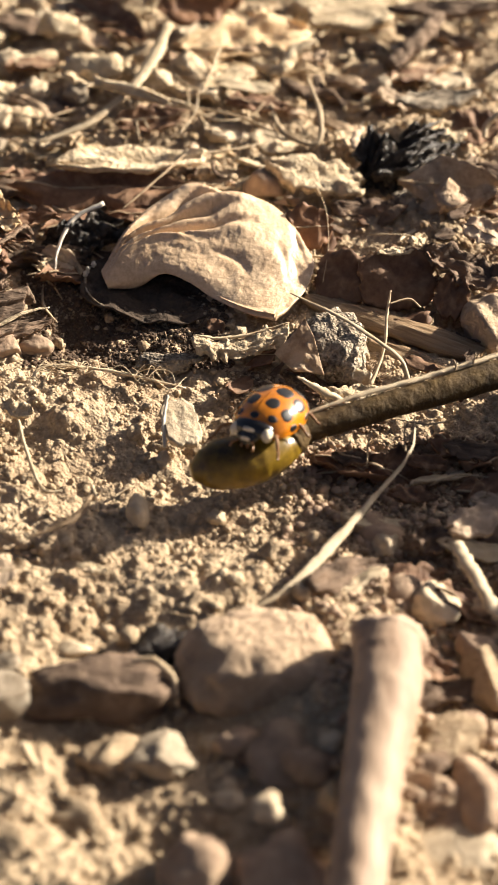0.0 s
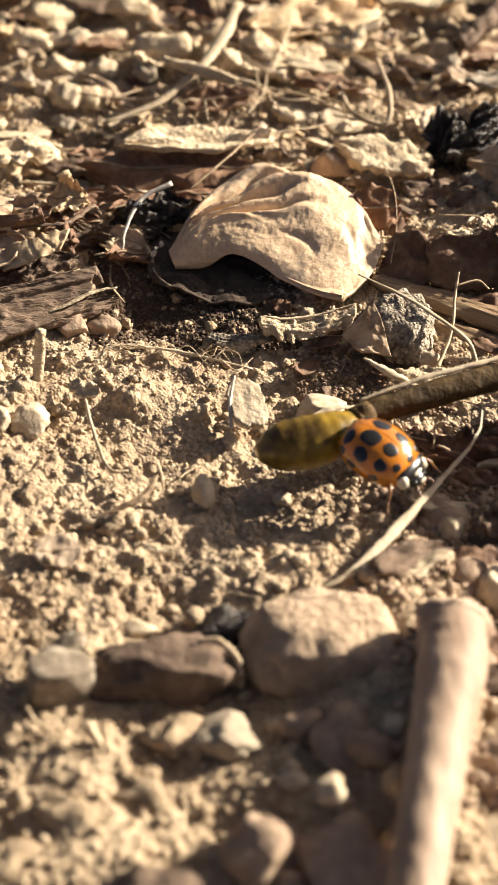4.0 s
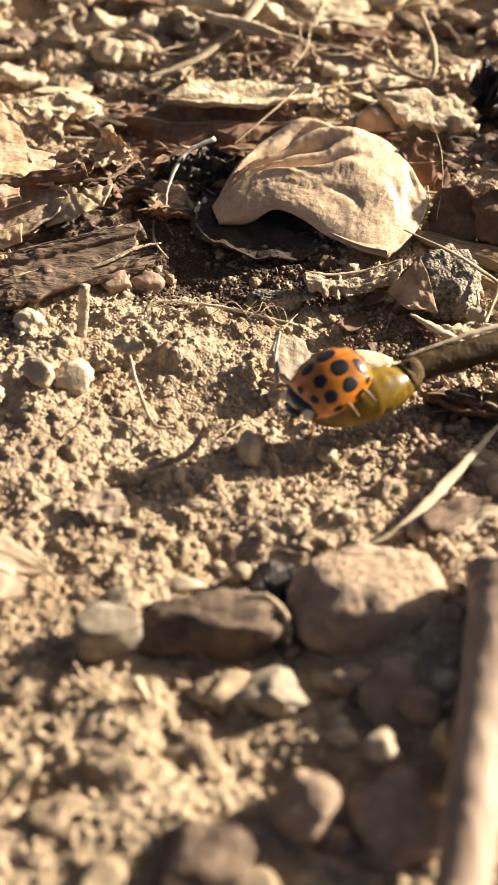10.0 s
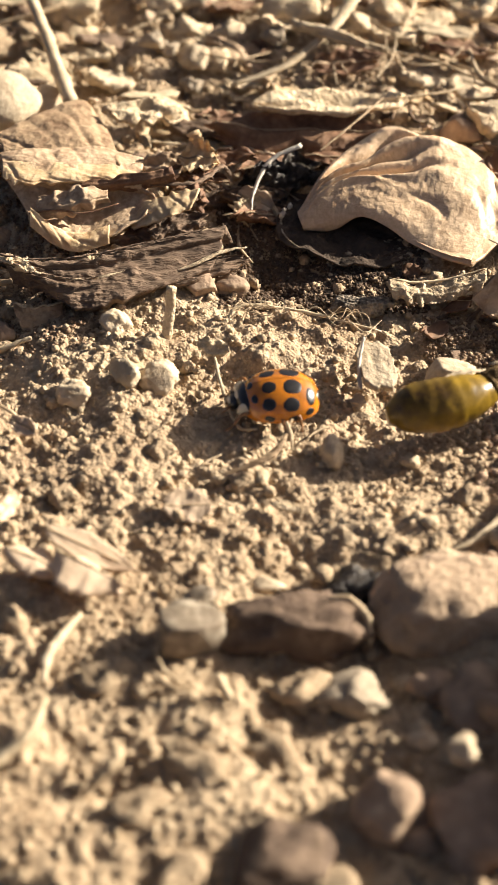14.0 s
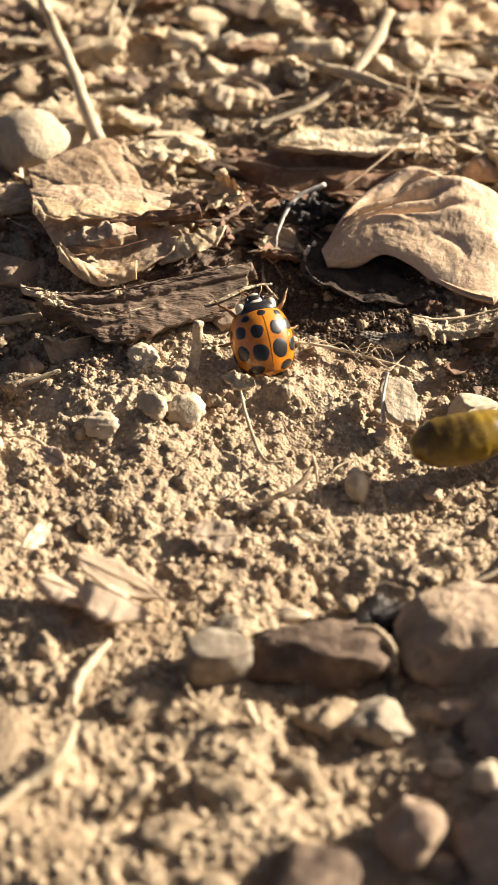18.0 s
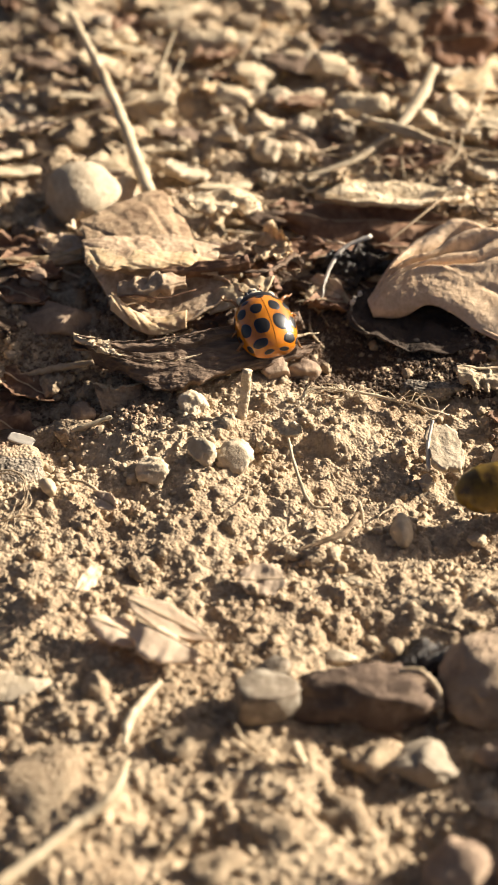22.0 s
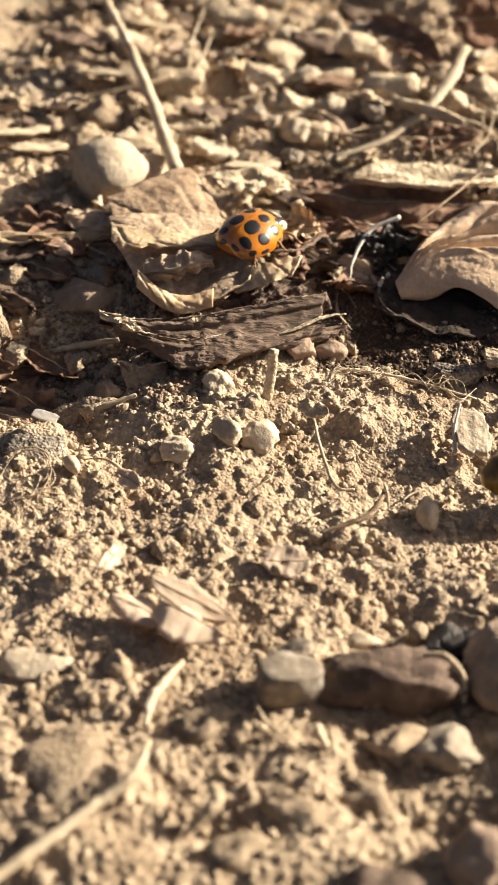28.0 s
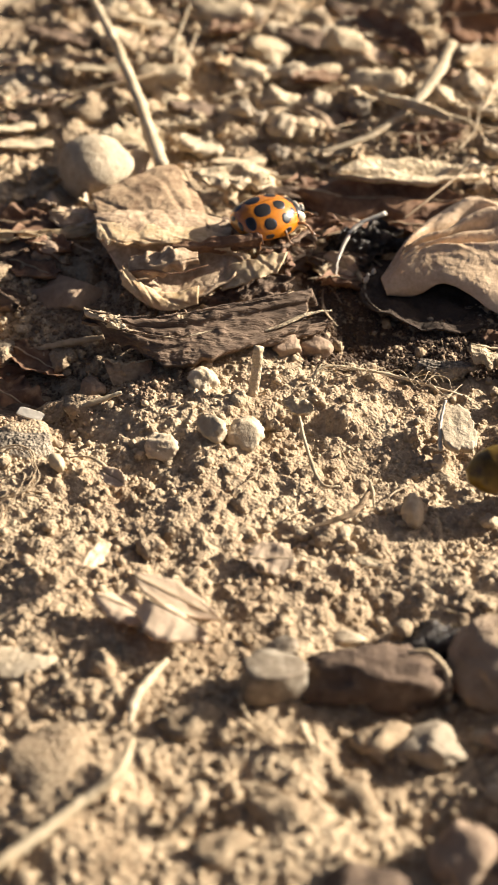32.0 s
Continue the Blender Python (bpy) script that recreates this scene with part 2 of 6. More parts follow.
def spline(points, n):
    """n places along a smooth curve through a few points."""
    p = [Vector(q) for q in points]
    p = [p[0] * 2 - p[1], *p, p[-1] * 2 - p[-2]]
    out = []
    for i in range(n):
        u = i / (n - 1) * (len(p) - 3)
        k = min(int(u), len(p) - 4)
        u -= k
        a, b, c, d = p[k:k + 4]
        out.append(0.5 * ((2 * b) + (c - a) * u + (2 * a - 5 * b + 4 * c - d) * u * u + (3 * b - a - 3 * c + d) * u ** 3))
    return out


def tube(points, radii, n=24, sides=8, flat=1.0, rough=0.08, seed=0, up=(0, 0, 1)):
    """A rod swept along a smooth curve, with radii spread evenly over it."""
    bm = bmesh.new()
    path = spline(points, n)
    rings = []
    for i, p in enumerate(path):
        p = p + Vector((noise.noise(Vector((i * 0.5, seed * 3.1, 1))), noise.noise(Vector((i * 0.5, seed * 3.1, 5))), 0.6 * noise.noise(Vector((i * 0.5, seed * 3.1, 9))))) * (min(radii[0], radii[-1], 0.3) + max(radii)) * rough * 0.7
        way = (path[min(i + 1, n - 1)] - path[max(i - 1, 0)]).normalized()
        side = way.cross(Vector(up))
        side = side.normalized() if side.length > 1e-4 else Vector((1, 0, 0))
        top = side.cross(way).normalized()
        u = i / (n - 1) * (len(radii) - 1)
        k = min(int(u), len(radii) - 2)
        r = radii[k] + (radii[k + 1] - radii[k]) * (u - k)
        ring = []
        for j in range(sides):
            a = 2 * math.pi * j / sides
            w = 1 + rough * 2.2 * noise.noise(Vector((math.cos(a) * 1.3 + seed * 7.1, math.sin(a) * 1.3, i * 0.55)))
            ring.append(bm.verts.new(p + side * math.cos(a) * r * w + top * math.sin(a) * r * w * flat))
        rings.append(ring)
    for a, b in zip(rings, rings[1:]):
        for j in range(sides):
            bm.faces.new((a[j], a[(j + 1) % sides], b[(j + 1) % sides], b[j]))
    bm.faces.new(rings[0][::-1])
    bm.faces.new(rings[-1])
    return bm


def lump(size, seed, rough=0.22, freq=1.2, level=4, fine=0.05, cuts=0):
    """A stone or clod: a ball pushed about by noise, with a few flat faces cut on it."""
    bm = bmesh.new()
    bmesh.ops.create_icosphere(bm, subdivisions=level, radius=1.0)
    rnd = random.Random(seed)
    planes = [(Vector(n).normalized(), d) for n, d in cuts] if isinstance(cuts, tuple) else [(Vector((rnd.uniform(-1, 1), rnd.uniform(-1, 1), rnd.uniform(-0.6, 1))).normalized(), rnd.uniform(0.62, 0.85)) for _ in range(cuts)]
    off = Vector((seed * 3.7, seed * 1.9, seed * 5.3))
    for v in bm.verts:
        d = v.co.normalized()
        r = 1 + rough * noise.noise(d * freq + off) * 2 + fine * noise.fractal(d * 5 + off, 0.9, 2.1, 3)
        p = d * r
        for nrm, dist in planes:
            over = p.dot(nrm) - dist
            if over > 0:
                p -= nrm * over * (0.78 if isinstance(cuts, tuple) else 0.92)
        v.co = Vector((p.x * size[0] / 2, p.y * size[1] / 2, p.z * size[2] / 2))
    return bm


def flake(length, width, thick=0.25, seed=0, curl=0.0, roll=0.0, warp=0.5, jag=0.12, nx=26, ny=14, tip=0.5, tail=0.5, ridge=0.0, fold=0.0, ridges=9):
    """A thin scrap of leaf, bark or wood along x: curl bends it along its length, roll across; fold creases it along the middle."""
    bm = bmesh.new()
    off = Vector((seed * 2.3, seed * 4.1, seed * 0.7))
    def place(i, j):
        u, v = i / nx * 2 - 1, j / ny * 2 - 1
        end = tip if u > 0 else tail
        half = width / 2 * (1 - abs(u) ** (1.2 + 3 * end) * (0.35 + 0.6 * (1 - end)))
        half *= 1 + jag * 1.6 * noise.fractal(Vector((u * 3.1, (1 if v > 0 else -1) * 2.0, 0)) + off, 0.8, 2.2, 4)
        x = u * length / 2 * (1 + jag * 0.9 * noise.fractal(Vector((v * 2.4, 5 * (1 if u > 0 else -1), 3)) + off, 0.8, 2.2, 3) * abs(u) ** 3)
        y = v * half
        z = curl * (u * u) * length * 0.25 + roll * (v * v) * width * 0.25 + fold * abs(v) * width * 0.25
        z += warp * noise.fractal(Vector((u * 1.6, v * 1.3, 7)) + off, 0.9, 2.0, 4)
        z += ridge * noise.noise(Vector((u * 1.5, v * ridges, 2)) + off)
        return Vector((x, y, z))
    grid = [[place(i, j) for j in range(ny + 1)] for i in range(nx + 1)]
    top = [[bm.verts.new(p) for p in row] for row in grid]
    low = [[bm.verts.new(p - Vector((0, 0, thick * (0.7 + 0.5 * noise.noise(p * 0.8 + off))))) for p in row] for row in grid]
    for i in range(nx):
        for j in range(ny):
            bm.faces.new((top[i][j], top[i + 1][j], top[i + 1][j + 1], top[i][j + 1]))
            bm.faces.new((low[i][j], low[i][j + 1], low[i + 1][j + 1], low[i + 1][j]))
    for i in range(nx):
        bm.faces.new((top[i][0], low[i][0], low[i + 1][0], top[i + 1][0]))
        bm.faces.new((top[i + 1][ny], low[i + 1][ny], low[i][ny], top[i][ny]))
    for j in range(ny):
        bm.faces.new((top[0][j + 1], low[0][j + 1], low[0][j], top[0][j]))
        bm.faces.new((top[nx][j], low[nx][j], low[nx][j + 1], top[nx][j + 1]))
    return bm


# ---- ground: one sheet, finely crumbled where the camera looks ----
def smooth_noise(x, y, wave, seed):
    """Smooth random hills of about that wavelength, from -1 to 1."""
    g = np.random.RandomState(seed).uniform(-1, 1, (64, 64))
    u, v = x / wave, y / wave
    i, j = np.floor(u).astype(int), np.floor(v).astype(int)
    fu, fv = u - i, v - j
    fu, fv = fu * fu * (3 - 2 * fu), fv * fv * (3 - 2 * fv)
    a, b = g[i % 64, j % 64], g[(i + 1) % 64, j % 64]
    c, d = g[i % 64, (j + 1) % 64], g[(i + 1) % 64, (j + 1) % 64]
    return a * (1 - fu) * (1 - fv) + b * fu * (1 - fv) + c * (1 - fu) * fv + d * fu * fv


X0, X1, Y0, Y1, STEP = -34.0, 58.0, -56.0, 114.0, 0.155


def bands(lo, hi):
    mid = np.arange(lo, hi, STEP)
    far, d, away = [], STEP, 0.0
    while away < 30000:
        d *= 1.45
        away += d
        far.append(away)
    far = np.array(far)
    return np.concatenate([lo - far[::-1], mid, mid[-1] + far])


GX, GY = bands(X0, X1), bands(Y0, Y1)
gx, gy = np.meshgrid(GX, GY, indexing="ij")
near = np.clip(1 - np.maximum(np.maximum(X0 - gx, gx - X1), np.maximum(Y0 - gy, gy - Y1)) / 40, 0, 1)
base = 0.8 * smooth_noise(gx, gy, 17, 1) + 0.8 * smooth_noise(gx, gy, 6.5, 2) + 0.34 * smooth_noise(gx, gy, 3, 3) + 0.22 * smooth_noise(gx, gy, 1.4, 4) + 0.13 * smooth_noise(gx, gy, 0.7, 5) + 0.06 * smooth_noise(gx, gy, 0.42, 6)
GZ = base * near - 0.3
# the litter has gathered on low swells of soil, all but the last three
# the last three are mounds out of view at right, added to cast shade
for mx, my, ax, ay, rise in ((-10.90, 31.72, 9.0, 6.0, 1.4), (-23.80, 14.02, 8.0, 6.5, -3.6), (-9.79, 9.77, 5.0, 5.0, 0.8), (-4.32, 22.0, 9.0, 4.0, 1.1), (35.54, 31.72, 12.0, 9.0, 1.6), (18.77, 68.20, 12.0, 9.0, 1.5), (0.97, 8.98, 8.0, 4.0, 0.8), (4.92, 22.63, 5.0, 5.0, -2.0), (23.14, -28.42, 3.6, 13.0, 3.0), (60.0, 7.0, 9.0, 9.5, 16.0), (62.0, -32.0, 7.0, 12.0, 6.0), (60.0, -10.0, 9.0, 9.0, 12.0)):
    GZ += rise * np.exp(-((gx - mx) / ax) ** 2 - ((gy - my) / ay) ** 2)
rs = np.random.RandomState(11)
BED = GZ.copy()


def crumbs_on(count, lo, hi, sink, x0=X0, x1=X1, y0=Y0, y1=Y1):
    """Presses rounded crumbs into the sheet."""
    i0, j0 = int(np.searchsorted(GX, X0)), int(np.searchsorted(GY, Y0))
    for _ in range(count):
        r = lo * (hi / lo) ** (rs.rand() ** 1.8)
        x, y = rs.uniform(x0, x1), rs.uniform(y0, y1)
        i, j, k = i0 + int((x - X0) / STEP), j0 + int((y - Y0) / STEP), int(r * 1.4 / STEP) + 1
        sl = (slice(max(i - k, 0), i + k + 1), slice(max(j - k, 0), j + k + 1))
        ax, ay, turn = rs.uniform(0.75, 1.3), rs.uniform(0.75, 1.3), rs.uniform(0, 3.1)
        dx, dy = gx[sl] - x, gy[sl] - y
        q = ((dx * math.cos(turn) + dy * math.sin(turn)) * ax) ** 2 + ((dy * math.cos(turn) - dx * math.sin(turn)) * ay) ** 2
        top = np.sqrt(np.maximum(r * r - q, 0))
        mid = BED[min(i, GZ.shape[0] - 1), min(j, GZ.shape[1] - 1)]
        GZ[sl] = np.where(q < r * r, np.maximum(GZ[sl], mid + top * 0.9 - r * sink), GZ[sl])


crumbs_on(420, 1.0, 1.9, 0.6)
crumbs_on(1700, 0.55, 1.0, 0.5)
crumbs_on(500, 1.2, 3.2, 0.5, y0=46)
BED = GZ.copy()
crumbs_on(34000, 0.22, 0.58, 0.45, y1=62)
ridged = (0.30 - 0.55 * np.abs(smooth_noise(gx, gy, 0.8, 7))) * 0.16 + 0.05 * smooth_noise(gx + 3, gy + 5, 0.47, 8) + 0.04 * smooth_noise(gx, gy, 0.41, 9)
GZ += ridged * near


def ground_height(x, y):
    i, j = min(int(np.searchsorted(GX, x)), len(GX) - 1), min(int(np.searchsorted(GY, y)), len(GY) - 1)
    return float(GZ[i, j])


def sheet():
    nx, ny = gx.shape
    me = bpy.data.meshes.new("ground")
    co = np.stack([gx, gy, GZ], axis=-1).reshape(-1, 3) * MM
    idx = np.arange(nx * ny).reshape(nx, ny)
    quads = np.stack([idx[:-1, :-1], idx[1:, :-1], idx[1:, 1:], idx[:-1, 1:]], axis=-1).reshape(-1, 4)
    me.vertices.add(len(co))
    me.vertices.foreach_set("co", co.ravel())
    me.loops.add(quads.size)
    me.loops.foreach_set("vertex_index", quads.ravel())
    me.polygons.add(len(quads))
    me.polygons.foreach_set("loop_start", np.arange(0, quads.size, 4))
    me.polygons.foreach_set("loop_total", np.full(len(quads), 4))
    me.polygons.foreach_set("use_smooth", np.ones(len(quads), dtype=bool))
    me.update(calc_edges=True)
    me.materials.append(SOIL)
    return tagged(new("ground", me), "dry crumbly tan soil with small clods", "soil", kind="structure")


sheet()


def scatter(name, count, lo, hi, seed, mat, label, level=1, box=(X0, X1, Y0, Y1), flat=0.8, category="soil crumbs"):
    """Loose crumbs too many to count, lying on the soil, in one mesh."""
    r = np.random.RandomState(seed)
    bm = bmesh.new()
    bmesh.ops.create_icosphere(bm, subdivisions=level, radius=1.0)
    ball = np.array([v.co[:] for v in bm.verts])
    tris = np.array([[v.index for v in f.verts] for f in bm.faces])
    bm.free()
    cos, faces = [], []
    for k in range(count):
        s = lo * (hi / lo) ** (r.rand() ** 2.2)
        x, y = r.uniform(box[0], box[1]), r.uniform(box[2], box[3])
        q = ball * (1 + 0.22 * r.uniform(-1, 1, (len(ball), 1))) * (s * r.uniform(0.7, 1.3, 3) * np.array([1, 1, flat]))
        a = r.uniform(0, 6.3)
        q = np.stack([q[:, 0] * math.cos(a) - q[:, 1] * math.sin(a), q[:, 0] * math.sin(a) + q[:, 1] * math.cos(a), q[:, 2]], axis=1)
        cos.append(q + np.array([x, y, ground_height(x, y) + s * 0.25]))
        faces.append(tris + k * len(ball))
    me = bpy.data.meshes.new(name)
    me.from_pydata((np.concatenate(cos) * MM).tolist(), [], np.concatenate(faces).tolist())
    me.polygons.foreach_set("use_smooth", [True] * len(me.polygons))
    me.materials.append(mat)
    return tagged(new(name, me), label, category, kind="stuff")


scatter("soil_crumbs", 17000, 0.12, 0.38, 21, CRUMB, "loose dry tan soil crumbs strewn on the ground")
scatter("soil_crumbs", 1100, 0.35, 0.7, 22, CRUMB, "larger loose tan soil crumbs strewn on the ground", level=2)


# ---- things on the soil ----
def stone(name, label, x, y, size, mat, seed, rz=0, cuts=3, sink=0.2, category="stone", group="", rough=0.2, fine=0.05, freq=1.2, tilt=0, z=None):
    ob = part(name, lump(size, seed, rough, freq, 4, fine, cuts), mat)
    at(ob, x, y, (ground_height(x, y) if z is None else z) + size[2] * (0.5 - sink), tilt, 0, rz)
    return tagged(ob, label, category, group)


def scrap(name, label, x, y, z, length, width, rz, tilt, mat, seed, category="leaf scrap", group="", lean=0, **shape):
    """A thin scrap whose middle is z above the soil; tilt lifts its far side, lean its one end."""
    bm = flake(length, width, seed=seed, **shape)
    rib = rib_line(bm, shape.get("nx", 26), shape.get("ny", 14)) if category == "leaf" else None
    ob = part(name, bm, mat)
    if rib:
        part("midrib", rib, ROOT, ob)
    ob.matrix_basis = pose(x * MM, y * MM, z * MM, 0, 0, rz) @ pose(0, 0, 0, tilt, lean, 0)
    return tagged(ob, label, category, group)


def rib_line(bm, nx, ny):
    """The raised vein along the middle of a leaf scrap."""
    bm.verts.ensure_lookup_table()
    line = [bm.verts[i * (ny + 1) + ny // 2].co + Vector((0, 0, 0.03)) for i in range(0, nx + 1, 2)]
    return tube(line, [0.11, 0.09, 0.04], 24, 6, 0.7)


def strand(name, label, points, radii, mat, seed=0, category="straw", group="", n=28, sides=8, flat=1.0, rough=0.1):
    thin = 0.75 if category in ("root", "grass") else 1.0
    ob = part(name, tube(points, [r * thin for r in radii], n, sides, flat, max(rough, 0.2), seed), mat)
    return tagged(ob, label, category, group)


def loft(rails, nu, nv, thick, swell=None, origin=(0, 0, 0)):
    """A thin curved sheet drawn through a few guiding curves; swell(u, v) lifts it along its normal."""
    lines = [spline(r, nu + 1) for r in rails]
    rows = [spline([ln[i] for ln in lines], nv + 1) for i in range(nu + 1)]
    def normal(i, j):
        a = rows[min(i + 1, nu)][j] - rows[max(i - 1, 0)][j]
        b = rows[i][min(j + 1, nv)] - rows[i][max(j - 1, 0)]
        n = a.cross(b)
        return n.normalized() if n.length > 1e-6 else Vector((0, 0, 1))
    normals = [[normal(i, j) for j in range(nv + 1)] for i in range(nu + 1)]
    if sum(n.z for row in normals for n in row) < 0:
        normals = [[-n for n in row] for row in normals]
    bm = bmesh.new()
    sides = []
    for low in (0.0, thick):
        sides.append([[bm.verts.new(rows[i][j] - Vector(origin) + normals[i][j] * ((swell(i / nu, j / nv, rows[i][j]) if swell else 0.0) - low)) for j in range(nv + 1)] for i in range(nu + 1)])
    for k, g in enumerate(sides):
        for i in range(nu):
            for j in range(nv):
                f = (g[i][j], g[i + 1][j], g[i + 1][j + 1], g[i][j + 1])
                bm.faces.new(f[::-1] if k else f)
    a, b = sides
    for i in range(nu):
        bm.faces.new((a[i][0], b[i][0], b[i + 1][0], a[i + 1][0]))
        bm.faces.new((a[i + 1][nv], b[i + 1][nv], b[i][nv], a[i][nv]))
    for j in range(nv):
        bm.faces.new((a[0][j + 1], b[0][j + 1], b[0][j], a[0][j]))
        bm.faces.new((a[nu][j], b[nu][j], b[nu][j + 1], a[nu][j + 1]))
    return bm


def bulge(u, v, u0, v0, wu, wv):
    return math.exp(-((u - u0) / wu) ** 2 - ((v - v0) / wv) ** 2)


# the large pale rind: an arched crumpled husk, open towards the front
RIND_LIP = [(8.6, 26.0, 0.6), (11.2, 25.8, 1.1), (13.5, 25.4, 2.4), (15.8, 24.4, 2.1), (17.9, 22.8, 1.4), (20.6, 20.6, 1.3), (22.9, 19.6, 1.2)]
RIND_FRONT = [(8.3, 26.1, 1.3), (10.7, 27.6, 3.0), (14.4, 28.0, 3.8), (17.6, 26.9, 3.5), (20.4, 26.2, 3.0), (23.3, 25.0, 2.3), (25.9, 23.4, 1.3)]
RIND_CREST = [(8.1, 27.2, 1.4), (10.7, 29.4, 3.4), (14.3, 30.0, 4.1), (17.9, 30.7, 4.6), (21.1, 31.4, 5.2), (25.0, 31.4, 4.2), (27.1, 26.5, 2.4)]
RIND_HUMP = [(8.3, 28.1, 1.2), (10.6, 31.0, 3.5), (13.4, 33.8, 4.3), (16.5, 35.4, 5.4), (19.1, 34.9, 4.8), (21.7, 33.6, 2.6), (26.3, 29.2, 2.2)]
RIND_BACK = [(8.8, 30.6, 0.5), (11.6, 35.5, 0.5), (14.3, 39.0, 0.8), (17.4, 40.5, 1.2), (19.9, 39.4, 0.7), (22.6, 36.5, 0.1), (26.2, 32.4, 0.2)]


def rind_folds(u, v, p):
    """Long wrinkles that sweep from the narrow end over the shoulder, pits at the blunt end, and pores."""
    v = max(0.0, v * 1.25 - 0.25)
    off = Vector((3, 6, 0))
    out = 0.25 * noise.noise(Vector((u * 2.2, v * 4.5 - u * 1.5, 8)) + off) * (0.4 + 0.6 * bulge(u, v, 0.35, 0.4, 0.4, 0.3))
    for u0, u1, v0, v1, deep, wide in ((0.10, 0.85, 0.60, 0.63, 1.25, 0.034), (0.06, 0.66, 0.46, 0.53, 0.95, 0.024), (0.22, 0.72, 0.38, 0.42, 0.6, 0.020), (0.05, 0.45, 0.33, 0.36, 0.4, 0.020), (0.50, 0.74, 0.24, 0.20, 0.22, 0.02), (0.74, 0.90, 0.34, 0.26, 0.18, 0.02)):
        k = (u - u0) / (u1 - u0)
        if 0 < k < 1:
            line = v0 + (v1 - v0) * k + 0.03 * math.sin(k * 3.1) + 0.02 * noise.noise(Vector((u * 9, v0 * 9, 5)))
            out -= deep * math.sin(k * math.pi) ** 0.7 * (math.exp(-((v - line) / wide) ** 2) - 0.6 * math.exp(-((v - line + 2.2 * wide) / (1.6 * wide)) ** 2))
    out -= 0.28 * bulge(u, v, 0.90, 0.42, 0.025, 0.030) + 0.25 * bulge(u, v, 0.93, 0.32, 0.035, 0.035) + 0.2 * bulge(u, v, 0.86, 0.50, 0.02, 0.02)
    out += 0.35 * (abs(noise.noise(Vector((u * 1.3, (v - 0.25) / (0.25 + u) * 5.0, 4)) + off)) - 0.2) * bulge(u, v, 0.4, 0.5, 0.35, 0.3)
    out += 0.22 * noise.noise(Vector((u * 4, v * 4, 2)) + off) + 0.5 * bulge(u, v, 0.75, 0.30, 0.16, 0.12)
    out += 0.06 * noise.fractal(p * 1.3 + off, 0.9, 2.1, 4) + 0.025 * noise.noise(p * 3.6 + off) + 0.015 * noise.noise(p * 7 + off)
    foot = 0.55 * bulge(u, v, 0.12, 0.12, 0.14, 0.16) + 0.3 * bulge(u, v, 0.55, 0.10, 0.25, 0.08)
    if u > 0.9:
        out += 0.3 * noise.noise(Vector((v * 14, 1, 4))) * (u - 0.9) * 10
    return out * min(1.0, 0.25 + v * 7) + foot


rind = tagged(at(part("dried_rind", loft([[(x + 0.2, y + 1.4, z - 0.3) for x, y, z in RIND_LIP], RIND_LIP, RIND_FRONT, RIND_CREST, RIND_HUMP, RIND_BACK], 150, 130, 0.42, rind_folds, (18.0, 29.0, 0.0)), RIND), 18.0, 29.0, 0.0),
              "large pale wrinkled dried rind arched over dark litter", "rind")
part("torn_tab", flake(1.9, 1.5, 0.35, 81, 0.0, 0.4, 0.2, 0.08, 14, 10, 0.2, 0.6), LEAF_MID, rind, "brownish torn tab under the arch").matrix_basis = pose(0.2 * MM, -5.2 * MM, 0.7 * MM, 50, 10, -20)


def dish(rx, ry, rise, thick, seed):
    """A shallow round plate with a raised uneven rim."""
    bm = bmesh.new()
    off = Vector((seed, 0, seed * 2))
    n, rings = 72, 26
    layers = []
    for low in (0, 1):
        g = []
        for k in range(rings + 1):
            q = k / rings
            row = []
            for j in range(n):
                a = 2 * math.pi * j / n
                w = q * (1 + 0.10 * noise.fractal(Vector((math.cos(a) * 1.5, math.sin(a) * 1.5, 3)) + off, 0.9, 2.1, 3))
                z = rise * q ** 3 + 0.55 * noise.fractal(Vector((math.cos(a) * q * 2.6, math.sin(a) * q * 2.6, 8)) + off, 0.7, 2.2, 5) - low * thick
                row.append(bm.verts.new((math.cos(a) * rx * w, math.sin(a) * ry * w, z)))
            g.append(row)
        for k in range(rings):
            for j in range(n):
                bm.faces.new((g[k][j], g[k + 1][j], g[k + 1][(j + 1) % n], g[k][(j + 1) % n]))
        layers.append(g[-1])
    for j in range(n):
        bm.faces.new((layers[0][j], layers[1][j], layers[1][(j + 1) % n], layers[0][(j + 1) % n]))
    bmesh.ops.remove_doubles(bm, verts=bm.verts, dist=0.001)
    return bm


disc = at(part("charred_bark_disc", dish(7.2, 4.8, 0.4, 0.2, 4), CHARRED), 13.5, 26.0, 0.4, 7, 0, -8)
tagged(disc, "dark charred bark plate under the pale rind", "bark")
part("ashy_edge", tube([(math.cos(radians(a)) * 7.0, math.sin(radians(a)) * 4.65, 0.42) for a in range(160, 240, 11)], [0.04, 0.11, 0.08, 0.05, 0.03], 60, 7, 0.6, 0.5, 41), GREY_STONE, disc, "pale ash on the rim")
ash_rnd = random.Random(8)
for k in range(7):
    a = radians(158 + 3 * k + ash_rnd.uniform(-4, 4))
    size = ash_rnd.uniform(0.15, 0.5)
    part("ash_fleck", lump((size, size * 0.8, size * 1.2), 500 + k, 0.4, 1.6, 2, 0.2), WHITE, disc, "white ash fleck").matrix_basis = pose(math.cos(a) * 7.0 * MM, math.sin(a) * 4.65 * MM, (0.5 + ash_rnd.uniform(0, 0.8)) * MM)
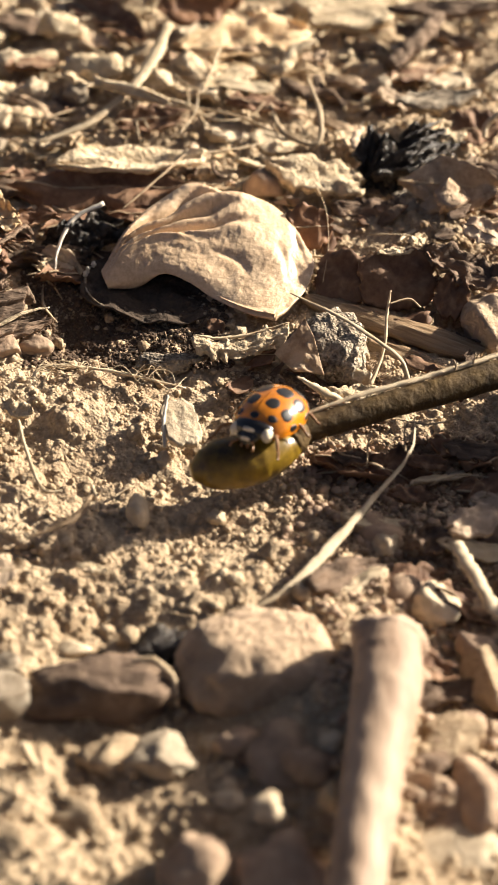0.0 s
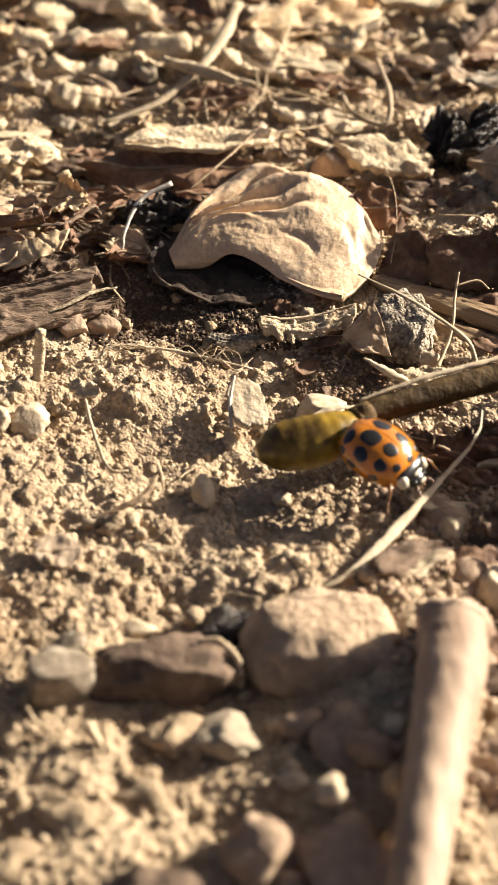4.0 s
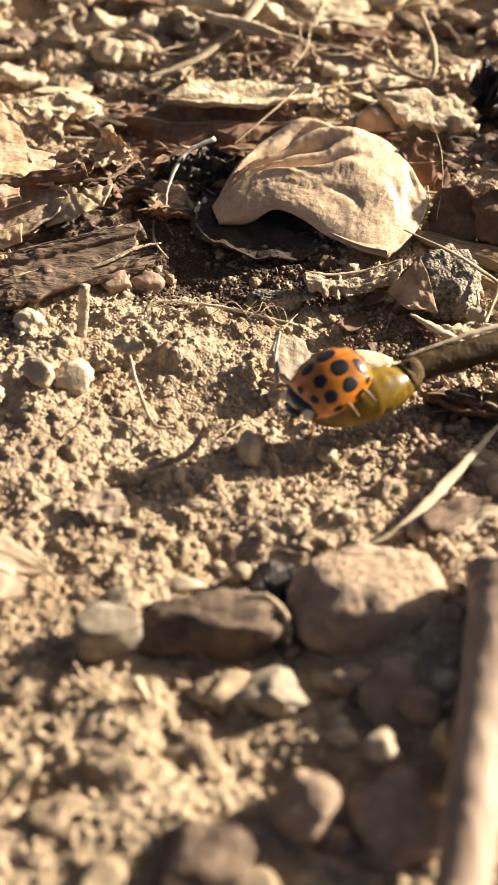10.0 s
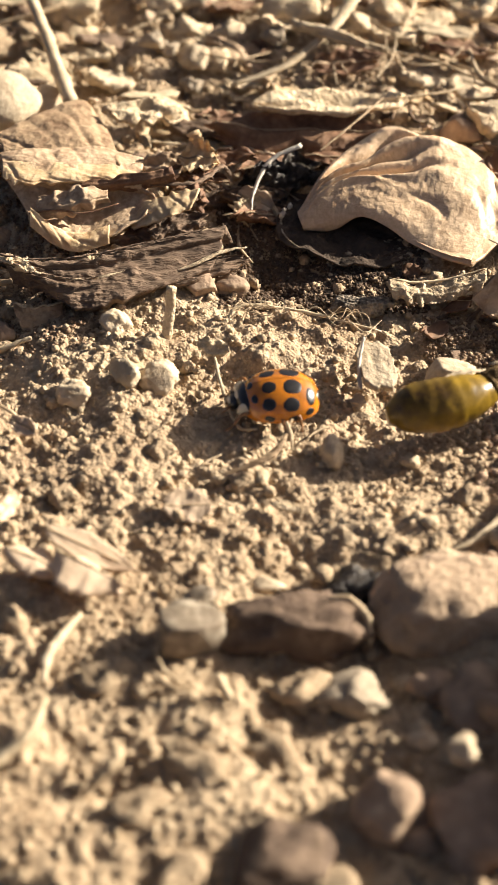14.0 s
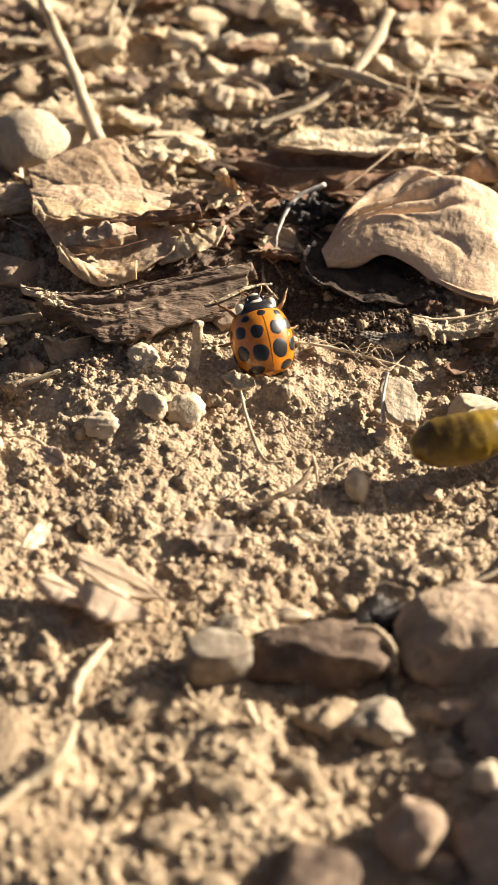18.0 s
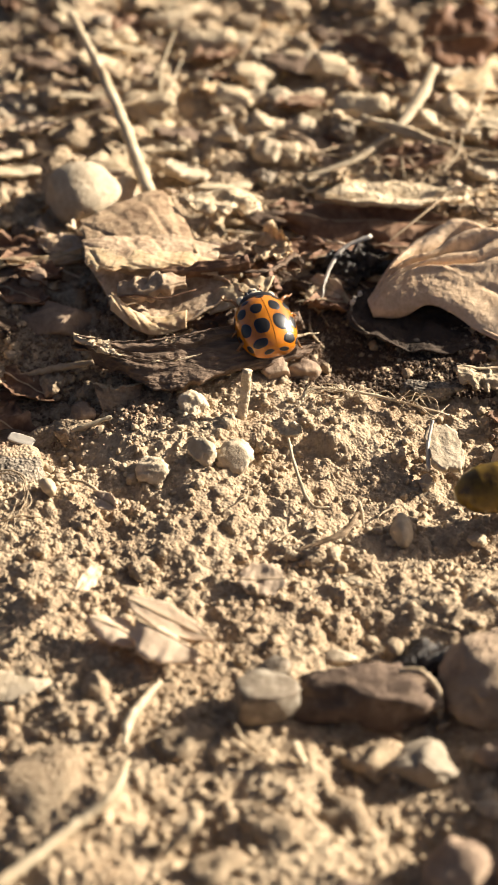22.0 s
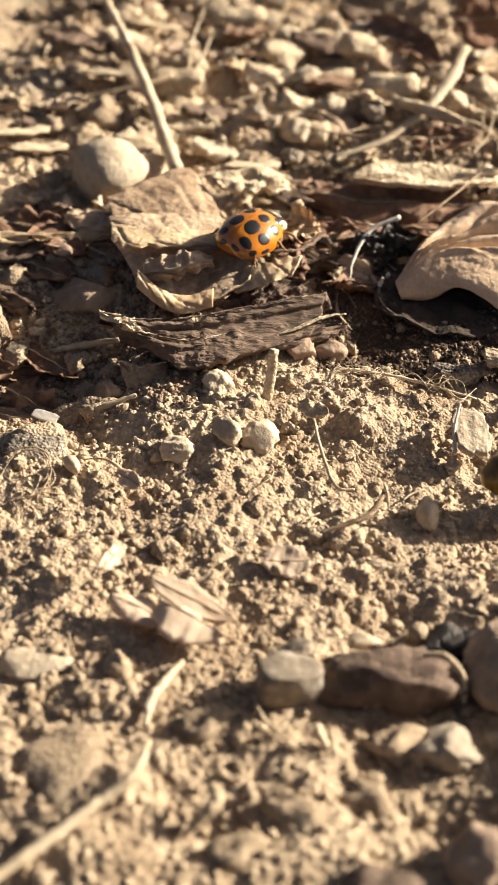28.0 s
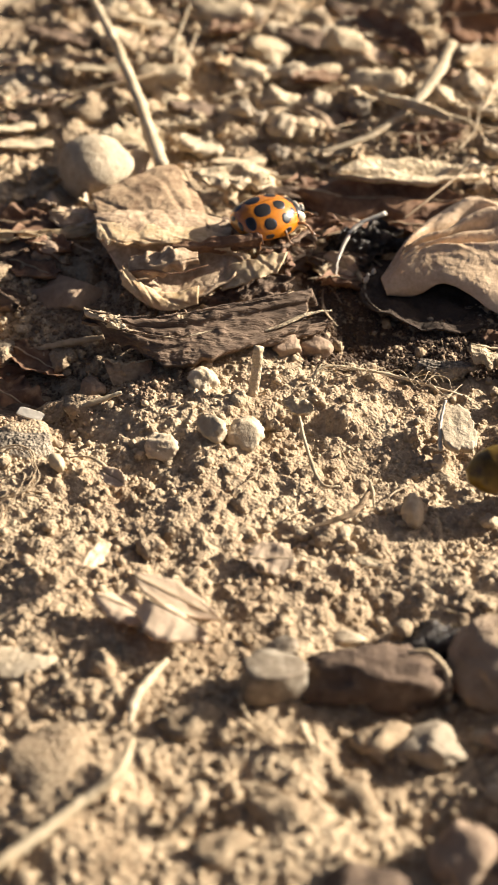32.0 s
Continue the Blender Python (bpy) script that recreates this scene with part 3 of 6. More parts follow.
# dark grit strewn in place of the shade before and beside the rind
shade_x, shade_y = 9.87, 17.98
scatter("charcoal_grit", 7500, 0.06, 0.24, 61, DEEP_SHADE_SOIL, "dark brown grit painting the rind's shade on the soil", box=(shade_x - 9, shade_x + 9, shade_y - 3.0, shade_y + 6), category="charcoal")
scatter("charcoal_grit", 6500, 0.06, 0.24, 62, DEEP_SHADE_SOIL, "dark brown soil crumbs painting shade beside the rind", box=(shade_x - 9, shade_x - 1, shade_y + 1, shade_y + 14), category="charcoal")
crust = scrap("charcoal_crust", "black fibrous charred crust with ashy edges", 6.84, 33.24, 1.60, 6.53, 4.08, 13.8, 32, CHARCOAL, 6, "charcoal", thick=0.9, warp=1.3, jag=0.4, ridge=0.7, nx=40, ny=24, ridges=7)
# three spreads of darker crumbs put shade into the soil's colour
scatter("brown_crumbs", 5200, 0.06, 0.28, 64, SHADE_SOIL, "brown soil crumbs painting shade in front of a bark strip", box=(-28, -9, 8.5, 30))
scatter("brown_crumbs", 6000, 0.06, 0.30, 65, SHADE_SOIL, "brown soil crumbs painting shade under and before a stem", box=(23, 46, -16, 5))
scatter("brown_crumbs", 4200, 0.06, 0.28, 63, SHADE_SOIL, "dark brown soil crumbs painting shade under leaf scraps", box=(18, 31, 6.5, 14.5))
strand("bleached_fibre", "curved white bleached fibre leaning on charred crust", [(3.92, 28.69, 0.60), (4.31, 31.02, 1.60), (5.80, 33.67, 3.00), (8.64, 34.62, 4.00)], [0.05, 0.14, 0.26, 0.30], WHITE, 7, "fibre", flat=0.5)
scrap("pale_wood_flake", "pale rough weathered wood flake lying on brown leaves", 11.32, 43.81, 3.20, 14.29, 3.83, 2.6, 5, CHIP, 8, "wood flake", thick=0.7, warp=0.6, jag=0.22, ridge=0.25, tip=0.3)
scrap("brown_leaf", "large dark brown curled leaf under a wood flake", 8.80, 41.55, 1.60, 16.38, 4.98, -3.0, 20, LEAF_BROWN, 9, "leaf", thick=0.25, warp=1.0, jag=0.25)
scrap("brown_leaf", "dark brown leaf scrap standing in shade", 13.77, 52.80, 2.50, 6.61, 2.56, 7.2, 45, LEAF_BROWN, 10, "leaf", thick=0.25, warp=0.6, jag=0.25)
strand("flat_straw", "pale flat split stem lying across the litter", [(2.29, 50.06, 1.50), (7.39, 52.28, 2.20), (12.14, 56.89, 3.50), (14.76, 62.16, 4.20), (16.96, 68.60, 5.00)], [0.25, 0.5, 0.5, 0.75, 0.5], STRAW, 11, "stem", flat=0.45)
for k, pts in enumerate(([(8.48, 58.14, 4.20), (12.37, 55.71, 4.00), (17.72, 54.60, 3.00)], [(8.74, 57.54, 4.00), (12.63, 55.36, 3.80), (17.02, 54.42, 2.80)], [(9.30, 56.93, 4.50), (13.22, 55.53, 4.20), (16.02, 54.77, 3.40)])):
    strand("dry_twig", "short pale dry twig in a small bundle", pts, [0.3, 0.36, 0.2], STRAW, 12 + k, "twig", "bundle of twigs")
strand("forked_root", "curved pale rootlet looping over litter", [(26.54, 56.03, 2.00), (26.96, 49.84, 2.40), (30.05, 47.35, 2.20), (30.92, 50.93, 3.40), (30.37, 57.15, 4.20)], [0.2, 0.34, 0.3, 0.4, 0.2], ROOT, 15, "root")
strand("grass_blade", "thin dry grass stalk bent over the litter", [(22.53, 66.70, 4.00), (20.88, 61.33, 3.20), (18.78, 56.89, 1.40)], [0.1, 0.15, 0.15], STRAW, 16, "grass")
strand("grass_blade", "thin dry grass stalk bent over the litter", [(16.80, 63.72, 4.00), (17.25, 60.02, 3.00), (23.11, 56.46, 1.20)], [0.1, 0.18, 0.15], ROOT, 17, "grass")
strand("thin_root", "thin brown root in the litter", [(25.04, 58.16, 1.20), (18.83, 54.04, 2.00), (18.09, 59.51, 2.60)], [0.12, 0.18, 0.1], ROOT, 18, "root")
strand("dry_stalk", "long thin dry stalk in the litter", [(4.94, 72.43, 1.50), (8.53, 69.70, 1.80), (12.37, 61.61, 2.60)], [0.2, 0.25, 0.2], ROOT, 19, "stalk")
scrap("bark_flake", "thick pale tan bark flake in the litter", 29.01, 40.09, 3.40, 8.65, 4.51, -12.6, 12, CHIP, 20, "bark", thick=1.2, warp=0.6, jag=0.2, ridge=0.15, lean=10)
scrap("brown_leaf", "orange brown leaf piece standing behind the rind", 26.92, 30.50, 3.40, 4.60, 4.11, 2.8, 50, LEAF_RED, 220, "leaf", thick=0.3, warp=0.4, jag=0.2)
scrap("pale_leaf_scrap", "bright pale leaf scrap standing among bark", 42.64, 27.89, 4.00, 3.67, 2.82, -30.7, 25, LEAF_PINK, 221, "leaf", thick=0.3, warp=0.4, jag=0.25, lean=15)
scrap("white_chip", "small white lit chip on bark", 36.42, 26.40, 4.40, 1.91, 1.18, 32.2, 30, CHIP, 224, "chip", thick=0.3, warp=0.2, jag=0.2)
scrap("white_chip", "pale lit sliver on top of bark", 34.18, 24.78, 4.40, 3.28, 0.81, 6.4, 20, CHIP, 225, "chip", thick=0.3, warp=0.2, jag=0.2)
stone("brown_clod", "rounded brown clod under a bark flake", 24.20, 41.00, (4.12, 4.46, 3.57), BROWN_STONE, 21, 0, 3, 0.2, "clod")
shard = scrap("charred_bark_shard", "black shiny charred bark shard with jagged ridges", 39.24, 43.06, 3.40, 10.21, 4.54, 32.6, 35, CHARCOAL, 22, "charcoal", thick=1.2, warp=1.6, jag=0.4, ridge=1.2, nx=46, ny=26, ridges=6)
for k in range(4):
    part("shiny_ridge", tube([(-3.2 + k * 0.6, -1.8 + k * 1.1, 1.4), (-0.5 + k * 0.5, -1.5 + k * 1.0, 1.9), (2.6 + 0.3 * k, -1.9 + k * 1.2, 1.5)], [0.1, 0.28, 0.08], 22, 7, 0.8, 0.6, 320 + k), CHARCOAL, shard)
scrap("charred_bark_piece", "upright black charred bark piece in a dark hollow", 35.31, 42.78, 2.40, 3.85, 6.58, 5.1, 48, CHARCOAL, 222, "charcoal", thick=0.8, warp=0.9, jag=0.4, ridge=0.4)
strand("curled_bark_edge", "curled tan bark edge standing by charcoal", [(34.59, 48.12, 3.60), (33.49, 45.20, 3.40), (34.29, 43.83, 2.60), (33.95, 43.06, 1.80)], [0.35, 0.5, 0.4, 0.5], LEAF_PINK, 223, "bark", flat=0.4, rough=0.35)
scrap("brown_leaf", "stiff brown triangular leaf piece standing on edge", 41.12, 36.20, 4.00, 9.34, 5.96, -9.2, 46, LEAF_MID, 23, "leaf", thick=0.3, warp=0.5, jag=0.18, tail=0.0, tip=0.2)
stone("dark_clod", "dark crusted clod with pale lichen", 37.40, 36.95, (3.15, 2.82, 2.25), LICHEN, 24, 0, 2, 0.25, "clod", fine=0.15)
scrap("grey_flake", "grey weathered bark flake", 33.26, 36.66, 1.40, 6.42, 2.44, -9.4, 10, BARK, 25, "bark", thick=0.6, warp=0.7, jag=0.25)
stone("tan_clod", "crumbly tan clod among leaf scraps", 41.05, 35.89, (4.56, 4.74, 3.32), FUZZ, 26, 0, 4, 0.25, "clod", rough=0.3, fine=0.16)
scrap("grey_flake", "grey weathered crumpled flake lying on litter", 39.98, 23.39, 3.40, 7.05, 4.05, -23.3, 10, BARK, 27, "bark", thick=0.6, warp=1.2, jag=0.25, lean=14)
scrap("brown_bark_piece", "brown bark piece standing on edge", 34.06, 23.00, 2.60, 6.51, 5.52, 1.4, 44, LEAF_BROWN, 28, "bark", thick=0.9, warp=0.4, jag=0.14, tip=0.9, tail=0.8)
scrap("brown_bark_piece", "brown bark piece in shade", 29.42, 24.42, 2.00, 4.97, 4.85, -24.4, 40, LEAF_BROWN, 29, "bark", thick=0.8, warp=0.4, jag=0.14, tip=0.8, tail=0.8)
scrap("brown_bark_piece", "small brown bark piece in shade", 38.57, 20.80, 2.00, 3.01, 3.99, -20.1, 45, LEAF_BROWN, 30, "bark", thick=0.8, warp=0.5, jag=0.2)
stone("brown_stone", "smooth brown stone half buried in litter", 41.20, 18.03, (4.25, 7.47, 5.23), FUZZ, 31, 0, 2, 0.25)
scrap("straw_lath", "flat dry brown straw lath lying on litter", 33.12, 18.77, 1.00, 16.87, 2.65, -34.8, 8, LATH, 32, "straw", group="straw laths", thick=0.9, warp=0.3, jag=0.06, tip=1, tail=1, ridge=0.1, ny=12, nx=40, roll=-0.6)
scrap("straw_lath", "flat dry brown straw lath lying on litter", 32.13, 16.05, 0.30, 14.48, 2.35, -40.4, 8, LATH, 33, "straw", group="straw laths", thick=0.9, warp=0.3, jag=0.06, tip=1, tail=1, ridge=0.1, ny=12, nx=40, roll=-0.6)
stone("lichen_stone", "dark rounded stone crusted with grey lichen", 27.50, 15.98, (5.65, 7.75, 5.43), LICHEN, 34, 0, 0, 0.28, rough=0.14, fine=0.16)
def crinkled(u, v, p):
    """Fine crinkles of a dried scrap, with a ragged upper edge."""
    return 0.22 * noise.fractal(p * 0.7, 0.8, 2.2, 4) + 0.12 * noise.noise(Vector((u * 3, v * 8, 2)))


def ragged(rail, seed, n, rough):
    """The same curve with a torn, uneven run."""
    return [p + Vector((0, noise.noise(Vector((i * 0.9, seed, 1))), 0.6 * noise.noise(Vector((i * 1.1, seed, 6))))) * rough for i, p in enumerate(spline(rail, n))]


chip = part("bark_chip", loft([ragged([(15.4, 16.6, 1.9), (18.3, 16.4, 1.5), (21.0, 16.8, 1.8), (23.7, 17.2, 2.4)], 3, 22, 0.9), [(15.4, 15.4, 1.9), (18.2, 15.2, 1.3), (20.7, 15.6, 1.5), (23.5, 16.0, 2.2)], ragged([(15.6, 14.8, 1.1), (18.1, 14.6, 0.6), (20.4, 15.0, 0.7), (23.2, 15.4, 1.6)], 5, 20, 0.8)], 60, 24, 0.4, crinkled), CHIP)
tagged(chip, "pale curled bark chip standing on its edge", "bark")
edge_line = spline([(15.4, 16.6, 1.9), (18.3, 16.4, 1.5), (21.0, 16.8, 1.8), (23.7, 17.2, 2.4)], 5)
part("fibre", tube([p + Vector((0, -0.1, 0.1)) for p in edge_line], [0.05, 0.16, 0.12, 0.05], 26, 6, 0.7, 0.5, 340), STRAW, chip, "pale lit fibre")
tagged(part("brown_leaf", loft([[(22.0, 13.2, 2.1), (23.6, 13.8, 3.7), (24.6, 14.4, 4.8)], [(22.8, 12.4, 1.6), (24.4, 12.6, 2.5), (25.4, 13.2, 3.2)], [(23.5, 11.6, 1.6), (24.8, 11.4, 1.4), (26.0, 11.4, 1.0)]], 30, 22, 0.25, crinkled), LEAF_MID), "orange brown leaf scrap standing on edge behind a chip", "leaf")
stone("charcoal_crust", "small grey ashy crust with pale pitted edges", 12.84, 15.12, (4.4, 2.4, 1.9), LICHEN, 37, 6, (((0, -1, 0.3), 0.6), ((0, 0.2, 1), 0.6)), 0.2, "charcoal", rough=0.3, fine=0.45)
strand("thin_root", "thin pale frayed root curling over the soil", [(2.15, 11.25, 0.20), (1.92, 12.81, 0.90), (3.34, 13.75, 1.30), (8.47, 13.04, 1.00), (14.43, 10.87, 0.60)], [0.14, 0.24, 0.26, 0.22, 0.10], STRAW, 38, "root", n=44, flat=0.7, rough=0.25)
for k, pts in enumerate(([(2.72, 11.72, 0.40), (3.32, 13.21, 1.00), (5.18, 12.84, 0.90), (6.17, 14.60, 1.00), (6.83, 13.50, 0.50)], [(4.76, 15.22, 0.60), (6.12, 13.01, 0.90), (7.80, 13.84, 1.20), (8.43, 12.51, 0.40)], [(7.51, 12.85, 0.60), (9.20, 13.52, 1.20), (10.73, 11.59, 0.70), (11.77, 13.21, 0.60)], [(9.78, 11.27, 0.40), (11.25, 12.40, 1.00), (13.01, 10.55, 0.80), (14.57, 12.67, 0.40)])):
    strand("root_fibre", "fine pale fibre beside a curled root", pts, [0.04, 0.07, 0.06, 0.03], STRAW, 350 + k, "root", "fibres of a frayed root", sides=5)
fray_rnd = random.Random(77)
fray_line = spline([(1.9, 12.8, 0.9), (3.3, 13.7, 1.3), (8.5, 13.0, 1.0), (14.4, 10.9, 0.6)], 40)
for k in range(16):
    p = fray_line[fray_rnd.randint(0, 33)]
    q = [p + Vector((0.7 * n + fray_rnd.uniform(-0.3, 0.3), fray_rnd.uniform(-0.9, 0.7), fray_rnd.uniform(-0.3, 0.5) + 0.15)) for n in range(4)]
    strand("root_fibre", "fine pale fibre beside a curled root", q, [0.03, 0.06, 0.05, 0.02], STRAW, 700 + k, "root", "fibres of a frayed root", n=16, sides=5)
strand("grass_blade", "dry grass blade arching down to the soil", [(24.32, 21.20, 2.60), (27.87, 16.74, 3.20), (30.78, 13.44, 2.80), (32.56, 11.63, 2.00), (33.18, 9.95, 0.40)], [0.12, 0.28, 0.3, 0.26, 0.15], STRAW, 39, "grass", flat=0.5)
strand("thin_root", "thin upright pale rootlet", [(29.79, 10.52, 0.30), (31.42, 13.83, 1.60), (31.97, 16.49, 3.20), (32.49, 18.24, 4.60)], [0.22, 0.16, 0.18, 0.12], ROOT, 40, "root")
strand("thin_root", "thin hooked pale rootlet", [(32.27, 17.18, 4.00), (34.08, 17.75, 4.00), (35.03, 17.28, 3.40)], [0.1, 0.14, 0.1], ROOT, 41, "root")
strand("hair_root", "hair thin dark root arching over litter", [(28.12, 39.64, 4.00), (28.67, 32.09, 4.60), (28.52, 27.82, 3.40), (27.57, 23.93, 1.80)], [0.05, 0.06, 0.06, 0.05], ROOT, 42, "root", sides=5)
strand("thorn_twig", "pointed pale twig lying on the soil", [(23.64, 10.60, 1.60), (25.49, 9.09, 1.20), (27.81, 7.87, 0.50)], [0.12, 0.42, 0.3], STRAW, 43, "twig", flat=0.6)
scrap("pale_wood_flake", "pale crumbly flake on the soil beside a stem", 28.33, 8.95, 0.70, 5.62, 2.74, -11.4, 10, CHIP, 44, "wood flake", thick=0.5, warp=0.5, jag=0.3)
stone("tan_clod", "small tan clod by the litter", 29.09, 12.29, (2.39, 2.28, 1.60), CLAY, 45, 0, 3, 0.2, "clod")

# the thick stem with its bud
stem = part("plant_stem", tube([(44.0, 7.1, 5.2), (37.0, 4.9, 4.8), (33.2, 3.75, 4.6), (28.5, 2.5, 4.3), (24.8, 1.5, 3.85), (22.1, 0.8, 3.5), (20.6, 0.4, 3.1)], [1.22, 1.18, 1.15, 1.1, 1.05, 1.0, 0.9], 44, 18, 1.0, 0.06, 46), STEM)
tagged(stem, "brown woody stem lying raised over the soil", "stem")
bud = part("bud", tube([(22.2, 0.5, 3.1), (20.4, -0.5, 3.0), (18.2, -1.2, 2.8), (15.8, -1.6, 2.6), (13.8, -2.0, 2.4)], [1.0, 1.4, 1.75, 2.0, 2.12, 2.14, 2.08, 1.92, 1.5, 0.6], 40, 24, 0.95, 0.02, 47), BUD, stem, "brown bud with yellow patches at the stem's end")
part("bud_scar", tube([(22.9, 0.95, 3.5), (22.0, 0.45, 3.3), (21.5, 0.2, 3.2)], [1.15, 1.3, 1.2], 8, 16, 1.0, 0.12, 48), STEM, stem, "dark ring where bud and stem meet")
# frayed ridge, its pale colour standing in for sunlight along the stem's top
part("pale_ridge", tube([(43.8, 8.0, 6.4), (36.9, 5.7, 6.05), (33.1, 4.5, 5.8), (28.4, 3.2, 5.5), (24.7, 2.2, 5.0), (22.0, 1.4, 4.55)], [0.28, 0.26, 0.25, 0.24, 0.2, 0.14], 60, 8, 0.7, 0.22, 49), STRAW, stem, "pale frayed ridge coloured as the stem's sunlit edge")
part("bud_edge", tube([(21.6, 1.0, 4.3), (19.8, 0.5, 4.5), (17.8, -0.3, 4.35), (16.0, -0.9, 3.9)], [0.16, 0.26, 0.2, 0.05], 26, 7, 0.5, 0.6, 50), STRAW, stem, "pale dry scale edge on the bud")
ridge_a, ridge_b = Vector((39.8, 6.7, 6.1)), Vector((22.6, 1.6, 4.6))
hair_rnd = random.Random(12)
for k in range(22):
    q = ridge_a.lerp(ridge_b, k / 22 + hair_rnd.uniform(0, 0.03))
    w = Vector((hair_rnd.uniform(-0.5, 0.5), hair_rnd.uniform(-0.1, 0.5), hair_rnd.uniform(0.3, 0.9)))
    part("stem_hair", tube([q, q + w * 0.5, q + w + Vector((0.15, 0, -0.05))], [0.05, 0.05, 0.02], 6, 4), STRAW, stem)
for k, pts in enumerate(([(36.8, 5.5, 5.9), (37.0, 5.6, 6.5), (37.1, 5.8, 7.0)], [(35.3, 5.0, 5.8), (35.4, 5.0, 6.4), (35.2, 5.2, 6.8)])):
    part("stem_hair", tube(pts, [0.12, 0.1, 0.05], 8, 5), ROOT, stem)

scrap("grey_chip", "thin pale stone chip standing on edge", 13.60, 5.58, 1.40, 2.79, 5.21, 8.9, 4, CLAY, 50, "stone", thick=0.7, warp=0.1, jag=0.12, tip=0.9, tail=0.9)
strand("white_twig", "thin white twig end stuck in the soil", [(12.66, 7.50, 2.60), (12.22, 5.74, 1.40), (12.17, 3.49, 0.50)], [0.10, 0.14, 0.2], WHITE, 51, "twig")
stone("white_grit", "small white wedge of grit", 12.11, 3.34, (1.35, 1.61, 1.13), CLAY, 51, 0, 4, 0.2)
stone("facetted_grey_stone", "pale facetted stone behind the bud", 19.71, 5.96, (4.70, 3.94, 3.16), CLAY, 52, 0, (((-0.3, -1, 0.3), 0.5), ((0.25, 0.3, 1), 0.4), ((0.9, -0.5, 0.2), 0.6), ((-0.9, 0.1, 0.5), 0.6)), 0.2, rough=0.08)
tagged(part("split_straw", tube([(32.04, 2.96, 3.00), (31.15, -0.62, 2.40), (27.40, -5.38, 1.80), (23.23, -10.55, 1.60), (19.40, -14.64, 1.50), (16.03, -15.98, 0.80)], [0.08, 0.12, 0.22, 0.44, 0.30, 0.06], 44, 8, 0.18, 0.25, 53, (0.6, 0.2, 0.7)), STRAW), "flat split straw bent across the soil", "straw")
strand("thin_root", "short upright rootlet by the straw", [(31.12, 1.07, 1.00), (31.09, 1.98, 2.00), (31.28, 2.40, 2.80)], [0.12, 0.1, 0.1], ROOT, 54, "root")
stone("tan_stone", "large rounded tan stone with a fuzzy crust", 16.9, -20.8, (9.8, 9.0, 5.8), FUZZ, 55, 5, (((0.0, -1, 0.1), 0.68), ((0.05, 0.35, 1), 0.76)), 0.26, rough=0.13, fine=0.16)
stick = part("smooth_stick", tube([(25.7, -21.7, 3.4), (24.9, -26.1, 3.8), (23.4, -31.5, 4.0), (21.5, -38.2, 4.0), (19.9, -44.3, 3.8), (18.7, -49.8, 3.4)], [2.3, 2.35, 2.05, 1.85, 1.65, 1.5], 60, 20, 0.95, 0.04, 56), STICK)
tagged(stick, "smooth pinkish brown stick lying across stones", "stick")
part("knob", lump((5.0, 3.2, 4.6), 57, 0.2, 1.6, 3, 0.12), STICK, stick, "worn rounded end").matrix_basis = pose(25.6 * MM, -21.8 * MM, 3.5 * MM)
stone("long_dark_stone", "long dark reddish brown stone half buried in soil", 6.3, -22.4, (9.8, 5.4, 4.2), DARK_STONE, 58, -4, (((0.05, -1, 0.15), 0.72), ((-0.12, 0.15, 1), 0.84)), 0.26, rough=0.22, fine=0.14, freq=1.5)
stone("grey_pebble", "smooth grey brown pebble with a pale flat top", -1.0, -23.6, (5.3, 5.0, 4.6), GREY_STONE, 71, 4, (((0.12, -1, -0.12), 0.40), ((0.1, 0.28, 1), 0.50), ((-1, -0.1, 0.1), 0.78), ((0.6, -0.75, 0.1), 0.62)), 0.16, rough=0.13)
stone("small_grey_stone", "small grey stone behind a pebble", -0.56, -19.43, (2.28, 2.21, 1.77), GREY_STONE, 60, 0, (((0.2, -1, 0.4), 0.55), ((-0.5, 0.2, 1), 0.4)), 0.3)
stone("knobbed_stone", "tan knobbed stone with a pointed end", 9.75, -28.41, (3.9, 4.1, 3.6), PALE_STONE, 61, -20, (((0.1, -1, 0.0), 0.45), ((-0.5, 0.3, 1), 0.5), ((0.5, 0.2, 0.8), 0.6)), 0.25, rough=0.34, fine=0.1, freq=1.7)
strand("curved_stalk", "curved stalk looped over a dark stone", [(8.32, -21.56, 2.60), (9.86, -21.95, 2.80), (11.02, -22.95, 2.00), (11.15, -24.14, 0.60)], [0.2, 0.24, 0.22, 0.12], ROOT, 62, "stalk")
stone("charcoal_crumbs", "black crumbling charcoal bit behind a stone", 10.55, -17.98, (4.72, 3.68, 1.84), CHARCOAL, 63, 0, 3, 0.25, "charcoal", rough=0.4, fine=0.3)
stone("brown_stone", "smooth reddish brown stone", 11.22, -37.77, (4.11, 5.47, 3.83), BROWN_STONE, 64, 0, 2, 0.25)
stone("brown_stone", "smooth brown stone by the stick", 16.70, -38.67, (6.21, 6.67, 4.00), BROWN_STONE, 65, 10, 2, 0.25)
stone("brown_stone", "dark brown stone half sunk in soil", 4.3, -41.3, (6.4, 5.0, 3.0), DARK_STONE, 166, 12, 2, 0.3)
stone("tan_clod", "small tan clod resting on a brown stone", 15.87, -35.52, (2.21, 2.13, 1.49), CLAY, 66, 0, 2, 0.1, "clod", z=3.0)
stone("orange_grit", "small orange tan grit by the stick", 20.07, -34.09, (1.38, 2.28, 2.28), LEAF_TAN, 67, 0, 3, 0.2)

